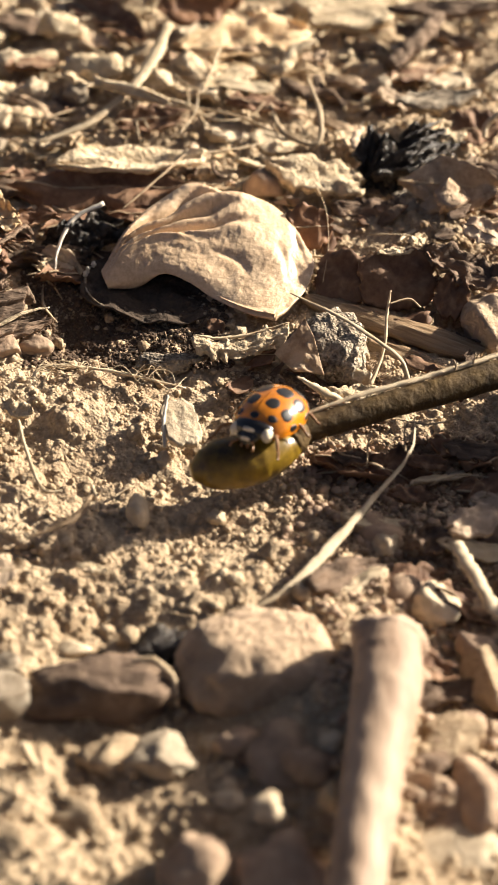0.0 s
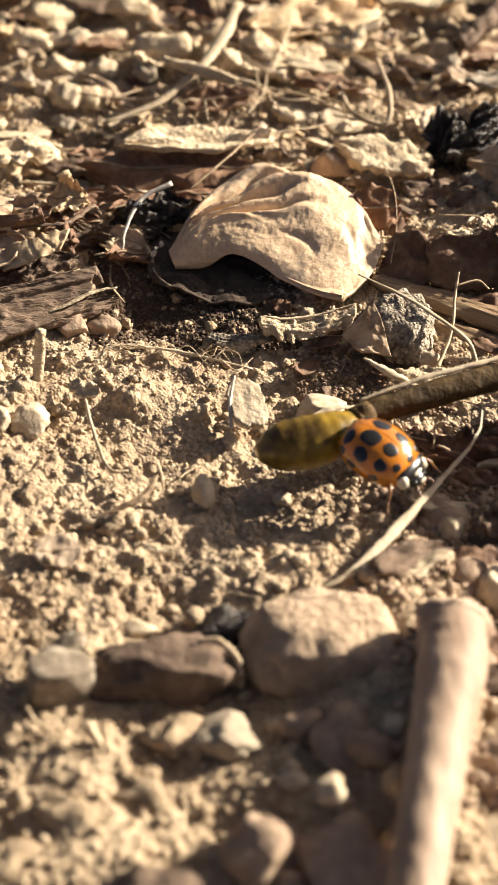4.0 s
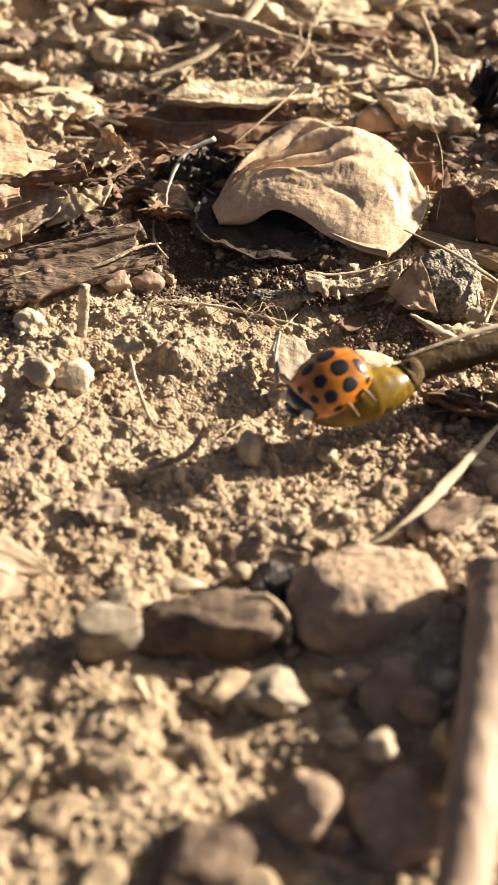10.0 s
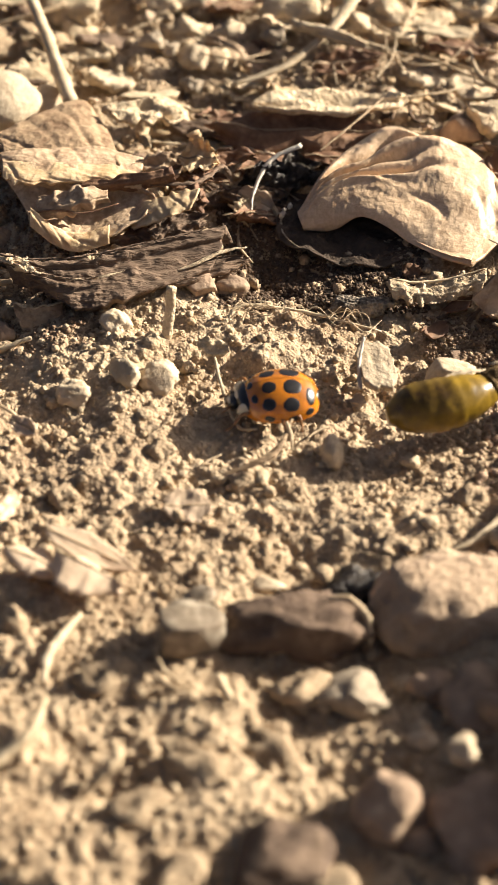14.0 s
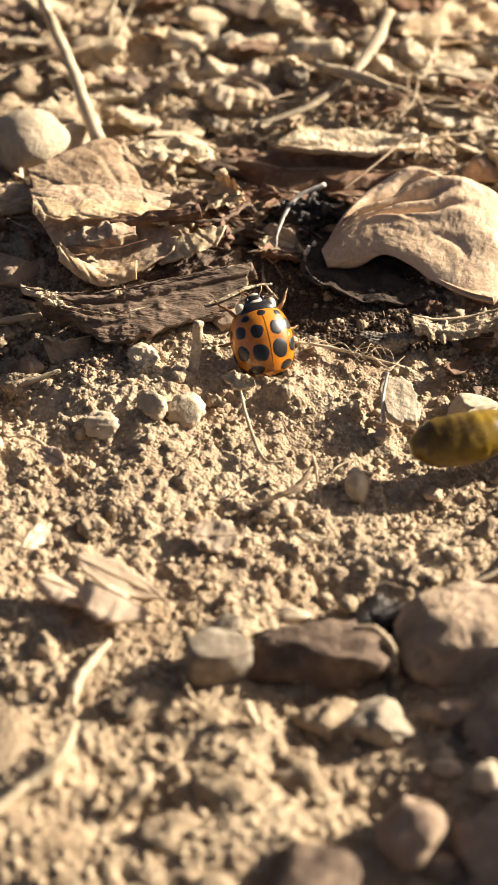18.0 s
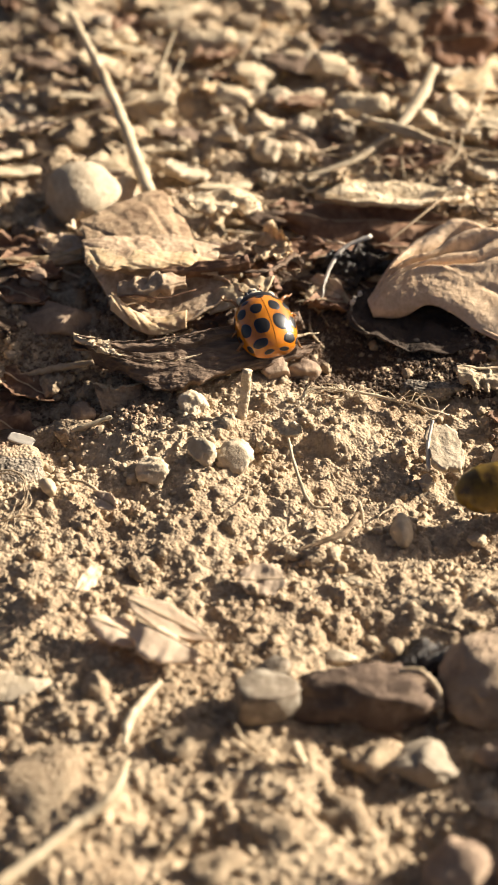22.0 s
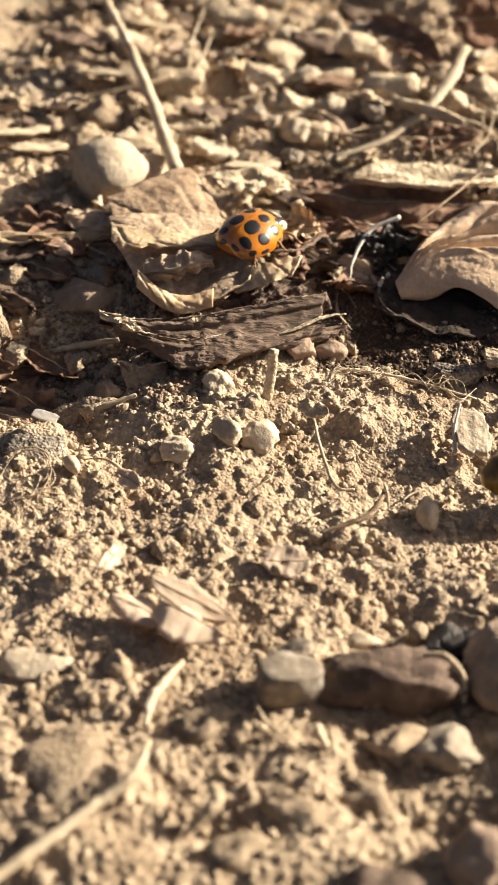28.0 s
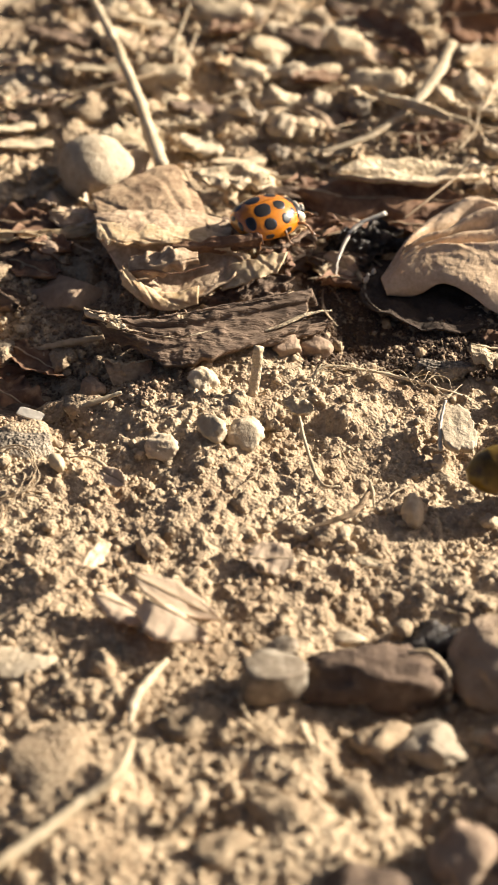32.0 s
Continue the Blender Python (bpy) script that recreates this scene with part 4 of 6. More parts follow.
# to the right of the stick
scrap("bark_flake", "reddish bark scrap lying on pebbles", 34.77, -8.36, 2.00, 4.71, 2.59, 19.9, 15, LEAF_PINK, 68, "bark", thick=0.6, warp=0.5, jag=0.2)
scrap("grey_flake", "crumpled grey weathered bark flake", 31.27, -9.13, 1.00, 3.89, 2.15, 11.9, 20, BARK, 69, "bark", thick=0.5, warp=0.8, jag=0.3)
stone("tan_pebble", "small smooth tan pebble", 28.05, -8.66, (2.13, 2.40, 1.92), CLAY, 70, 0, 2, 0.2)
stone("tan_clod", "rounded knobbly tan clod", 30.64, -14.99, (3.72, 3.58, 2.87), CLAY, 171, 0, 1, 0.2, "clod", rough=0.14, fine=0.12)
strand("straw_piece", "broken piece of straw", [(32.66, -11.28, 2.40), (33.33, -13.80, 2.00), (34.68, -17.82, 1.00)], [0.5, 0.62, 0.5], STRAW, 72, "straw", flat=0.5)
stone("tan_clod", "lump of tan soil", 32.77, -22.69, (3.28, 5.30, 3.71), SOIL, 73, 0, 3, 0.2, "clod")
stone("tan_clod", "lump of tan soil", 29.15, -27.99, (4.75, 3.86, 2.70), SOIL, 74, 0, 3, 0.25, "clod", rough=0.3)
scrap("leaf_scrap", "pale brown leaf scrap folded on stones", 26.47, -33.42, 1.80, 3.52, 1.98, -35.9, 15, LEAF_PINK, 75, "leaf", thick=0.3, warp=0.4, jag=0.2, fold=0.6)
stone("tan_stone", "flat tan stone beside the stick", 27.26, -36.58, (7.16, 4.03, 1.61), CLAY, 76, 0, 3, 0.3)
stone("brown_stone", "brown stone in shade", 29.83, -33.43, (4.04, 6.06, 3.64), BROWN_STONE, 77, 0, 3, 0.3)
stone("brown_stone", "flat brown stone in shade", 17.89, -29.34, (4.85, 5.77, 2.31), BROWN_STONE, 78, 0, 3, 0.3)

# at the far side
scrap("brown_leaf", "large tan brown leaf curled at its edge", 25.07, 68.29, 3.00, 14.69, 5.35, 15.9, 25, LEAF_TAN, 80, "leaf", thick=0.4, warp=1.0, jag=0.2, roll=0.4)
scrap("tan_slab", "tan slab of bark", 37.70, 76.14, 2.40, 9.60, 4.63, 1.1, 15, CHIP, 81, "bark", thick=1.2, warp=0.4, jag=0.15, tip=0.8, tail=0.8)
scrap("grey_slab", "grey weathered slab of bark", 48.32, 73.80, 4.00, 12.10, 2.45, 0.4, 10, BARK, 82, "bark", thick=1.0, warp=0.5, jag=0.2)
strand("bent_twig", "thick bent pale twig", [(24.48, 67.45, 1.60), (27.87, 62.56, 2.20), (29.89, 64.73, 3.20), (32.38, 65.64, 4.00)], [0.5, 0.7, 0.8, 0.5], CHIP, 83, "twig", rough=0.2)
strand("short_stick", "short thick weathered stick", [(40.13, 63.67, 2.00), (43.41, 67.16, 3.00), (46.66, 71.63, 3.60)], [0.9, 1.0, 0.95], BARK, 84, "stick", rough=0.15)
scrap("pale_wood_flake", "pale grey flake on charcoal", 43.17, 52.68, 4.20, 8.34, 2.61, 9.6, 12, GREY_STONE, 85, "wood flake", thick=0.8, warp=0.5, jag=0.25, tip=0.2)
scrap("brown_leaf", "small folded brown leaf", 45.71, 48.09, 3.00, 5.52, 4.09, 9.0, 35, LEAF_BROWN, 86, "leaf", thick=0.25, warp=0.6, jag=0.2, fold=0.5)
strand("pale_shoot", "thin pale curved shoot", [(46.71, 46.35, 3.00), (46.99, 47.15, 4.00), (48.32, 47.78, 5.00)], [0.25, 0.3, 0.3], STRAW, 87, "shoot")
scrap("brown_leaf", "dark curled leaf with a pale rim", 10.51, 75.80, 2.00, 11.81, 4.06, -51.9, 20, LEAF_BROWN, 88, "leaf", thick=0.4, warp=0.6, jag=0.15, roll=0.9)
scrap("red_leaf", "dark reddish brown leaf standing on edge", 21.01, 76.79, 4.60, 9.78, 7.64, 9.1, 48, LEAF_RED, 89, "leaf", thick=0.3, warp=0.8, jag=0.2)

for k, pts in enumerate(([(8.73, 57.30, 4.00), (17.75, 54.98, 2.60), (22.74, 53.01, 2.40), (27.03, 50.22, 1.80), (30.53, 49.83, 1.60)], [(17.77, 55.24, 2.20), (20.65, 52.06, 2.60), (23.90, 53.09, 2.20), (25.83, 55.18, 2.80)], [(18.66, 55.54, 2.40), (19.31, 52.86, 2.00), (20.26, 51.94, 1.40)], [(16.78, 51.07, 1.60), (18.53, 53.91, 2.40), (19.18, 57.13, 3.20)],
                         [(-1.05, 56.52, 1.60), (4.04, 53.94, 2.00), (8.57, 54.18, 2.00), (10.55, 54.11, 1.60)], [(12.79, 50.27, 1.40), (12.50, 53.04, 2.40), (11.96, 55.68, 3.20)], [(25.40, 50.78, 1.40), (28.03, 49.04, 1.80), (30.58, 50.37, 2.00)], [(17.01, 45.24, 2.60), (22.72, 47.06, 2.20), (25.73, 48.81, 2.00)], [(10.29, 36.26, 2.20), (14.19, 39.79, 3.60), (16.82, 42.82, 4.20)], [(26.15, 52.53, 2.00), (26.56, 48.75, 2.20), (29.13, 48.77, 1.80)])):
    strand("dry_rootlet", "thin tan rootlet tangled in the litter", pts, [0.08, 0.14, 0.13, 0.06], STRAW if k % 2 else ROOT, 400 + k, "root", "tangled rootlets", sides=6, rough=0.3)
for k, pts in enumerate(([(24.99, 3.72, 1.20), (25.68, 0.71, 1.60), (27.49, 0.47, 1.00)], [(30.77, 4.26, 1.80), (33.31, 3.12, 2.00), (36.16, 3.70, 2.20)], [(27.81, -0.42, 0.80), (28.10, 1.25, 1.60), (28.58, 2.25, 2.20)], [(32.38, -2.67, 0.60), (34.63, -2.30, 1.20), (37.37, -2.29, 0.80)])):
    strand("dry_rootlet", "thin rootlet on shaded soil beneath a stem", pts, [0.06, 0.12, 0.05], ROOT, 420 + k, "root", "rootlets under the stem", sides=6, rough=0.3)
for k, q in enumerate(((26.64, 0.79, 0.90, 2.72, 1.20, -18.6, 15), (30.82, -3.80, 0.80, 3.50, 1.34, -14.8, 18), (36.31, 0.60, 1.40, 4.03, 1.79, -13.8, 24), (32.55, -0.31, 1.00, 3.12, 1.24, -12.7, 20))):
    scrap("bark_scrap", "small brown bark scrap on shaded soil", *q, LEAF_BROWN if k % 2 else BARK, 430 + k, "bark", group="scraps under the stem", thick=0.4, warp=0.5, jag=0.3, nx=18, ny=10)

# ---- the leaf heap and the soil to its left ----
stone("round_pebble", "round smooth tan pebble behind a dead leaf", -19.93, 46.33, (7.90, 7.62, 6.48), CLAY, 101, 0, 0, 0.12, rough=0.07, fine=0.03)
stone("small_stone", "small tan stone beside the round pebble", -15.75, 47.76, (4.06, 3.59, 2.88), CLAY, 102, 0, 3, 0.15)
strand("dry_stalk", "straight dry plant stalk leaning back from the leaf", [(-13.13, 45.16, 2.40), (-17.31, 59.67, 4.60), (-21.19, 70.99, 6.00), (-23.62, 77.58, 7.00)], [0.75, 0.62, 0.5, 0.4], STRAW, 103, "stalk", n=40)
strand("side_branch", "thin side twig in the litter", [(-28.88, 61.35, 1.00), (-23.43, 62.19, 1.60), (-17.66, 63.18, 2.60), (-15.00, 64.80, 3.00)], [0.2, 0.3, 0.28, 0.4], ROOT, 104, "twig")
strand("grass_blade", "thin dry grass blade", [(-13.19, 66.47, 0.80), (-13.29, 72.89, 2.40), (-12.10, 79.44, 4.00)], [0.2, 0.2, 0.1], STRAW, 105, "grass")
strand("grass_blade", "thin dry grass blade", [(-13.04, 67.14, 0.80), (-11.97, 71.31, 1.80), (-11.03, 74.94, 2.80)], [0.2, 0.2, 0.1], STRAW, 106, "grass")

scrap("tan_leaf", "small tan leaf scrap lit along its edge", -20.76, 35.51, 2.80, 4.60, 2.60, 4, 16, LEAF_MID, 135, "leaf", thick=0.3, warp=0.4, jag=0.15, roll=-0.5, lean=8)
strand("pale_leaf_curl", "pale rolled leaf tip standing up", [(-1.06, 34.03, 3.20), (-0.85, 34.27, 4.30), (-1.15, 34.50, 5.40)], [0.62, 0.6], LEAF_TAN, 136, "leaf", n=20, sides=12, rough=0.3)

for x, y, z, le, wi, rz, tilt, mat, seed in ((-4.0, 31.3, 4.0, 6.5, 2.2, 8, 24, LEAF_MID, 181), (-1.4, 30.4, 3.4, 6.0, 1.8, -10, 34, LEAF_BROWN, 182), (0.7, 33.7, 3.2, 7.0, 2.0, 6, 20, LEAF_BROWN, 183), (-7.5, 26.6, 1.8, 5.0, 1.6, 10, 26, CHIP, 184)):
    scrap("torn_leaf_scrap", "torn dry leaf scrap pressed against a larger leaf", x, y, z, le, wi, rz, tilt, mat, seed, "leaf scrap", "torn scraps by the leaf", thick=0.25, warp=0.9, jag=0.35, roll=0.4, nx=36, ny=18)

for x, y, z, le, wi, rz, tilt, mat, seed in ((-5.6, 22.6, 2.04, 5.2, 2.4, 14, 30, LEAF_BROWN, 185), (-2.5, 23.4, 2.94, 5.0, 2.8, 24, 34, BARK, 186), (-8.07, 21.8, 1.75, 5.2, 2.0, 6, 26, BARK, 187)):
    scrap("torn_leaf_scrap", "dark brown litter scrap pressed between leaf and bark", x, y, z, le, wi, rz, tilt, mat, seed, "leaf scrap", "dark scraps by the bark", thick=0.3, warp=0.7, jag=0.3, ridge=0.2, nx=36, ny=18)

leaf = new("dead_leaf")
tagged(leaf, "crumpled tan dead leaf curled over bark", "leaf")
def leaf_creases(u, v, p):
    off = Vector((5, 3, 0))
    out = 0.14 * noise.fractal(p * 0.45 + off, 0.8, 2.2, 4) + 0.05 * noise.noise(p * 3.0 + off)
    for a, b, deep in ((0.2, 0.5, 0.14), (0.45, 0.25, 0.1), (0.72, 0.45, 0.14), (0.9, 0.1, 0.08)):
        out -= deep * math.exp(-((u - a - (v - 0.5) * b) / 0.03) ** 2)
    return out


def torn(u, v, p):
    """The creases, and notches bitten into the far edge."""
    return leaf_creases(u, v, p) + 0.25 * noise.fractal(Vector((u * 4, v * 4, 9)), 0.8, 2.2, 4) * abs(v - 0.3)


FOLD_TOP = [(-18.7, 31.9, 5.0), (-15.1, 32.5, 5.2), (-12.1, 33.2, 4.9), (-9.2, 33.6, 4.5), (-5.6, 32.4, 4.1)]
FOLD_CREST = [(-18.2, 30.4, 5.2), (-14.8, 29.7, 5.4), (-11.9, 30.0, 5.1), (-9.0, 30.5, 4.7), (-5.8, 29.6, 4.3)]
FOLD_BROW = [(-18.0, 28.7, 4.8), (-16.3, 27.4, 4.9), (-13.2, 27.4, 5.0), (-9.4, 27.6, 5.0), (-5.7, 26.8, 4.7)]
FOLD_HOLLOW = [(-16.6, 27.0, 3.6), (-13.3, 27.4, 3.8), (-9.8, 27.6, 3.9), (-6.3, 27.0, 3.9), (-4.5, 26.2, 3.9)]
FOLD_FLOOR = [(-15.7, 25.2, 3.2), (-13.2, 24.4, 2.9), (-10.4, 24.2, 2.5), (-7.6, 24.6, 3.1), (-4.8, 25.4, 3.8)]
FOLD_LIP = [(-15.3, 23.4, 3.8), (-13.3, 21.6, 3.1), (-11.1, 21.2, 2.5), (-8.4, 21.8, 2.9), (-5.3, 23.6, 4.1)]
blade = part("blade", loft([[(-19.4, 37.6, 3.8), (-17.0, 39.5, 4.0), (-12.2, 43.4, 3.9), (-9.4, 39.0, 3.5)], [(-18.6, 34.3, 4.0), (-15.3, 34.8, 4.4), (-12.0, 36.3, 4.6), (-8.5, 34.9, 4.1)], [(-18.2, 31.4, 3.8), (-14.8, 30.7, 4.2), (-11.4, 30.6, 4.5), (-7.7, 30.5, 4.7)]], 60, 44, 0.22, torn), LEAF_BLADE, leaf, "flat brownish blade")
fold = part("fold", loft([FOLD_TOP, FOLD_CREST, FOLD_BROW, FOLD_HOLLOW, FOLD_FLOOR, FOLD_LIP], 90, 80, 0.24, leaf_creases), LEAF_MID, leaf, "brown underside curled into a hollow")
part("side_flap", loft([ragged([(-5.8, 25.8, 3.6), (-3.4, 25.8, 4.6), (-0.6, 25.8, 5.2)], 51, 10, 0.4), [(-6.2, 24.0, 3.4), (-3.6, 24.0, 4.5), (-0.9, 24.6, 5.0)], ragged([(-6.4, 22.8, 2.9), (-3.8, 22.8, 4.0), (-1.4, 23.6, 4.5)], 53, 10, 0.5)], 34, 24, 0.22, leaf_creases), LEAF_TAN, leaf, "tan flap beside the hollow")
# band and lip get a paler leaf colour than the fold, painting sunlight
part("torn_band", loft([FOLD_CREST, [(x, y + 0.2, z + 0.3) for x, y, z in FOLD_BROW], ragged([(x, y - 0.5, z + 0.15) for x, y, z in FOLD_BROW], 4, 18, 0.9)], 90, 24, 0.22, leaf_creases), LEAF_TAN, leaf, "torn upper edge, coloured paler as if sunlit")
part("lip", loft([[(x, y + 1.0, z + 0.45) for x, y, z in FOLD_LIP[:4]], [(x, y, z + 0.2) for x, y, z in FOLD_LIP[:4]], [(x, y - 0.5, z - 0.5) for x, y, z in FOLD_LIP[:4]]], 50, 14, 0.2, leaf_creases), LEAF_TAN, leaf, "curled lip, coloured paler as if sunlit")
part("inner_curl", loft([ragged([(-14.8, 25.8, 4.2), (-12.8, 25.6, 5.2), (-10.6, 25.6, 5.5), (-8.6, 26.0, 4.8)], 7, 12, 1.1), [(-14.8, 24.4, 4.0), (-12.6, 23.8, 4.7), (-10.3, 24.0, 5.2), (-8.6, 25.0, 4.9)], ragged([(-14.3, 24.2, 3.1), (-12.3, 23.8, 3.6), (-10.2, 24.2, 4.1), (-8.4, 25.2, 4.3)], 9, 12, 0.9)], 44, 24, 0.2, crinkled), LEAF_MID, leaf, "crinkled brown inner flap")
part("dark_fold", loft([ragged([(-11.8, 27.0, 4.8), (-8.1, 27.0, 5.6), (-4.6, 27.2, 6.0), (-3.0, 27.6, 6.3)], 12, 14, 0.5), [(-11.6, 26.4, 4.5), (-8.0, 26.4, 5.2), (-4.5, 26.6, 5.5), (-2.8, 27.0, 5.8)], [(-11.2, 26.8, 3.8), (-7.9, 26.9, 4.1), (-4.5, 27.0, 4.4), (-2.7, 27.4, 4.8)]], 50, 18, 0.2, crinkled), LEAF_BROWN, leaf, "dark rolled edge over the hollow")
part("vein", tube([(-15.4, 24.4, 3.6), (-13.0, 23.6, 4.4), (-10.5, 23.6, 4.1), (-7.6, 24.4, 4.5)], [0.16, 0.14, 0.12, 0.06], 24, 6, 0.7, 0.3, 51), LEAF_BROWN, leaf, "dark vein in the hollow")
scrap("grey_flake", "grey tan weathered flake behind the leaf", -5.76, 40.53, 4.20, 6.91, 2.97, 10.3, 14, CHIP, 173, "bark", thick=0.6, warp=0.7, jag=0.3, lean=6)
scrap("pale_leaf_curl", "pale yellow curled leaf tip standing up", -0.68, 30.89, 5.00, 3.39, 2.95, -10.5, 40, LEAF_TAN, 116, "leaf", thick=0.25, warp=0.9, jag=0.3, roll=0.9)
strand("brown_tendril", "dark brown twisted leaf stalk", [(0.52, 30.56, 4.00), (-1.29, 27.79, 4.20), (-0.25, 26.82, 3.00), (-1.52, 26.12, 1.60), (-0.74, 25.93, 0.80)], [0.25, 0.5, 0.42, 0.55, 0.18], LEAF_BROWN, 117, "leaf stalk", n=64, sides=12, flat=0.6, rough=0.75)
strand("brown_tendril", "thin dark twisted fibre", [(2.11, 30.87, 3.20), (1.32, 31.39, 3.80), (-0.78, 27.96, 4.40), (-4.88, 26.80, 4.80)], [0.12, 0.22, 0.26, 0.12], BARK, 118, "leaf stalk", n=44, flat=0.6, rough=0.5)
def bark_grain(u, v, p):
    """Coarse fibres with splits, and scaly lumps between them."""
    off = Vector((11, 2, 0))
    out = 0.4 * noise.noise(Vector((u * 3.2, v * 4, 1)) + off) + 0.16 * noise.noise(Vector((u * 5, v * 14, 4)) + off) + 0.09 * noise.noise(Vector((u * 9, v * 34, 7)) + off) + 0.16 * noise.fractal(p * 0.9 + off, 0.8, 2.1, 4)
    return out - 0.4 * math.exp(-((v - 0.42 - 0.12 * u) / 0.035) ** 2)


BARK_TOP = [(-18.1, 17.2, 4.3), (-15.0, 16.8, 3.8), (-10.7, 17.2, 3.7), (-6.2, 18.6, 3.8), (1.6, 21.6, 3.8)]
BARK_FACE = [(-16.8, 16.4, 3.7), (-14.4, 15.6, 3.3), (-10.4, 15.2, 2.8), (-6.4, 16.4, 2.8), (1.2, 19.8, 2.8)]
bark = part("bark_strip", loft([[(-17.7, 19.0, 2.5), (-14.6, 18.6, 2.0), (-10.3, 19.0, 1.9), (-5.8, 20.4, 2.0), (2.0, 23.4, 2.0)], ragged(BARK_TOP, 21, 22, 0.5), BARK_FACE, ragged([(-16.2, 15.6, 2.4), (-13.5, 14.6, 1.8), (-9.9, 13.2, 1.5), (-6.6, 14.2, 2.0), (0.3, 17.8, 2.1)], 22, 20, 0.7)], 150, 70, 0.7, bark_grain), BARK)
tagged(bark, "long weathered brown bark strip with a notched end", "bark")
splinter_rnd = random.Random(36)
for k in range(16):
    edge = spline(BARK_TOP if k % 2 else BARK_FACE, 60)
    a = splinter_rnd.randint(1, 47)
    lift = Vector((0, -0.15, 0.35))
    pts = [edge[a] + lift * 0.6, edge[a + 3] + lift, edge[a + 7] + lift * 1.2, edge[a + 10] + lift * splinter_rnd.uniform(0.8, 2.2)]
    part("splinter", tube(pts, [0.03, 0.12, 0.1, 0.03], 18, 6, 0.6, 0.6, 360 + k), CHIP if k % 4 == 0 else BARK, bark, "frayed splinter")
part("forked_end", loft([ragged([(x, y + 0.3, z + 0.15) for x, y, z in BARK_TOP[:2]], 31, 8, 0.3), ragged([(x + 0.3, y - 0.5, z - 0.05) for x, y, z in BARK_TOP[:2]], 32, 8, 0.4), ragged([(x + 0.4, y - 0.2, z + 0.25) for x, y, z in BARK_FACE[:2]], 33, 8, 0.5)], 30, 20, 0.3, crinkled), CHIP, bark, "pale worn split end")
scrap("bark_strip", "thin brown bark strip leaning on soil", -0.6, 18.0, 1.9, 8.4, 1.9, 22, 30, BARK, 122, "bark", thick=0.5, warp=0.4, jag=0.25, ridge=0.2, nx=60, ny=22, ridges=7)
strand("bark_sliver", "thin pale frayed bark sliver along a strip", [(-3.6, 17.2, 2.0), (-1.2, 17.9, 2.5), (1.4, 19.3, 2.9), (3.4, 19.9, 2.9)], [0.08, 0.2, 0.2, 0.08], CHIP, 123, "bark", flat=0.6, rough=0.3)
hanging = part("brown_leaf", loft([ragged([(-16.3, 14.6, 1.1), (-14.4, 14.4, 0.8), (-12.1, 14.8, 1.0)], 41, 12, 0.5), [(-15.9, 13.6, 0.3), (-14.1, 13.3, 0.0), (-12.2, 13.8, 0.3)], ragged([(-15.4, 12.8, -0.4), (-13.9, 12.5, -0.8), (-12.6, 12.9, -0.4)], 43, 12, 0.5)], 36, 24, 0.25, crinkled), LEAF_BLADE)
tagged(hanging, "grey brown leaf scrap hanging under the bark", "leaf scrap")
part("pale_edge", tube(ragged([(x, y - 0.1, z + 0.1) for x, y, z in [(-16.3, 14.6, 1.1), (-14.4, 14.4, 0.8), (-12.1, 14.8, 1.0)]], 41, 12, 0.5), [0.08, 0.2, 0.1, 0.16, 0.05], 30, 6, 0.6, 0.5, 44), CHIP, hanging, "pale frayed upper edge")
strand("straw_sliver", "pale split straw sliver on soil", [(-15.3, 12.0, -0.42), (-13.7, 11.4, -0.81), (-12.03, 11.2, -0.9), (-10.69, 11.3, -0.73)], [0.1, 0.42, 0.5, 0.12], STRAW, 124, "straw", flat=0.5)
strand("straw_sliver", "thin frayed straw on soil", [(-19.18, 9.39, -0.60), (-16.98, 9.53, 0.10), (-14.34, 10.10, 0.90)], [0.1, 0.25, 0.15], STRAW, 125, "straw")
strand("dry_stalk", "thin tan stalk lying in shade", [(-23.64, 19.75, -2.00), (-20.46, 19.43, -0.80), (-16.47, 18.27, 0.80)], [0.3, 0.3, 0.25], ROOT, 126, "stalk")
stone("brown_clod", "brown clod in the shade of bark", -23.09, 30.53, (3.22, 3.02, 2.42), BROWN_STONE, 127, 0, 2, 0.2, "clod")
stone("brown_clod", "flat brown clod in the shade of bark", -20.17, 25.31, (7.32, 4.90, 2.45), BROWN_STONE, 128, 0, 3, 0.3, "clod")
stone("brown_stone", "small brown stone under bark", 2.11, 18.28, (2.86, 2.26, 1.81), BROWN_STONE, 129, 0, 2, 0.2)
stone("brown_stone", "small brown stone under bark", -0.41, 17.55, (2.61, 2.66, 2.13), BROWN_STONE, 130, 0, 3, 0.2)
stone("brown_stone", "small brown stone by a leaf", -17.20, 13.10, (2.31, 2.49, 1.99), BROWN_STONE, 131, 0, 3, 0.2)
scrap("leaf_edge", "dry leaf edge catching light", -24.67, 32.64, 2.20, 11.98, 1.67, 5.5, 10, LEAF_TAN, 132, "leaf", thick=0.3, warp=0.6, jag=0.3, curl=0.2)
scrap("brown_leaf", "dark brown leaf under litter", -27.06, 37.03, 1.20, 7.75, 3.16, -3.2, 20, LEAF_BROWN, 133, "leaf", thick=0.3, warp=0.8, jag=0.25)
scrap("leaf_scrap", "small folded tan leaf scrap", -20.90, 35.15, 2.40, 4.13, 2.37, -6.4, 20, LEAF_PINK, 134, "leaf", thick=0.3, warp=0.4, jag=0.2, fold=0.6)
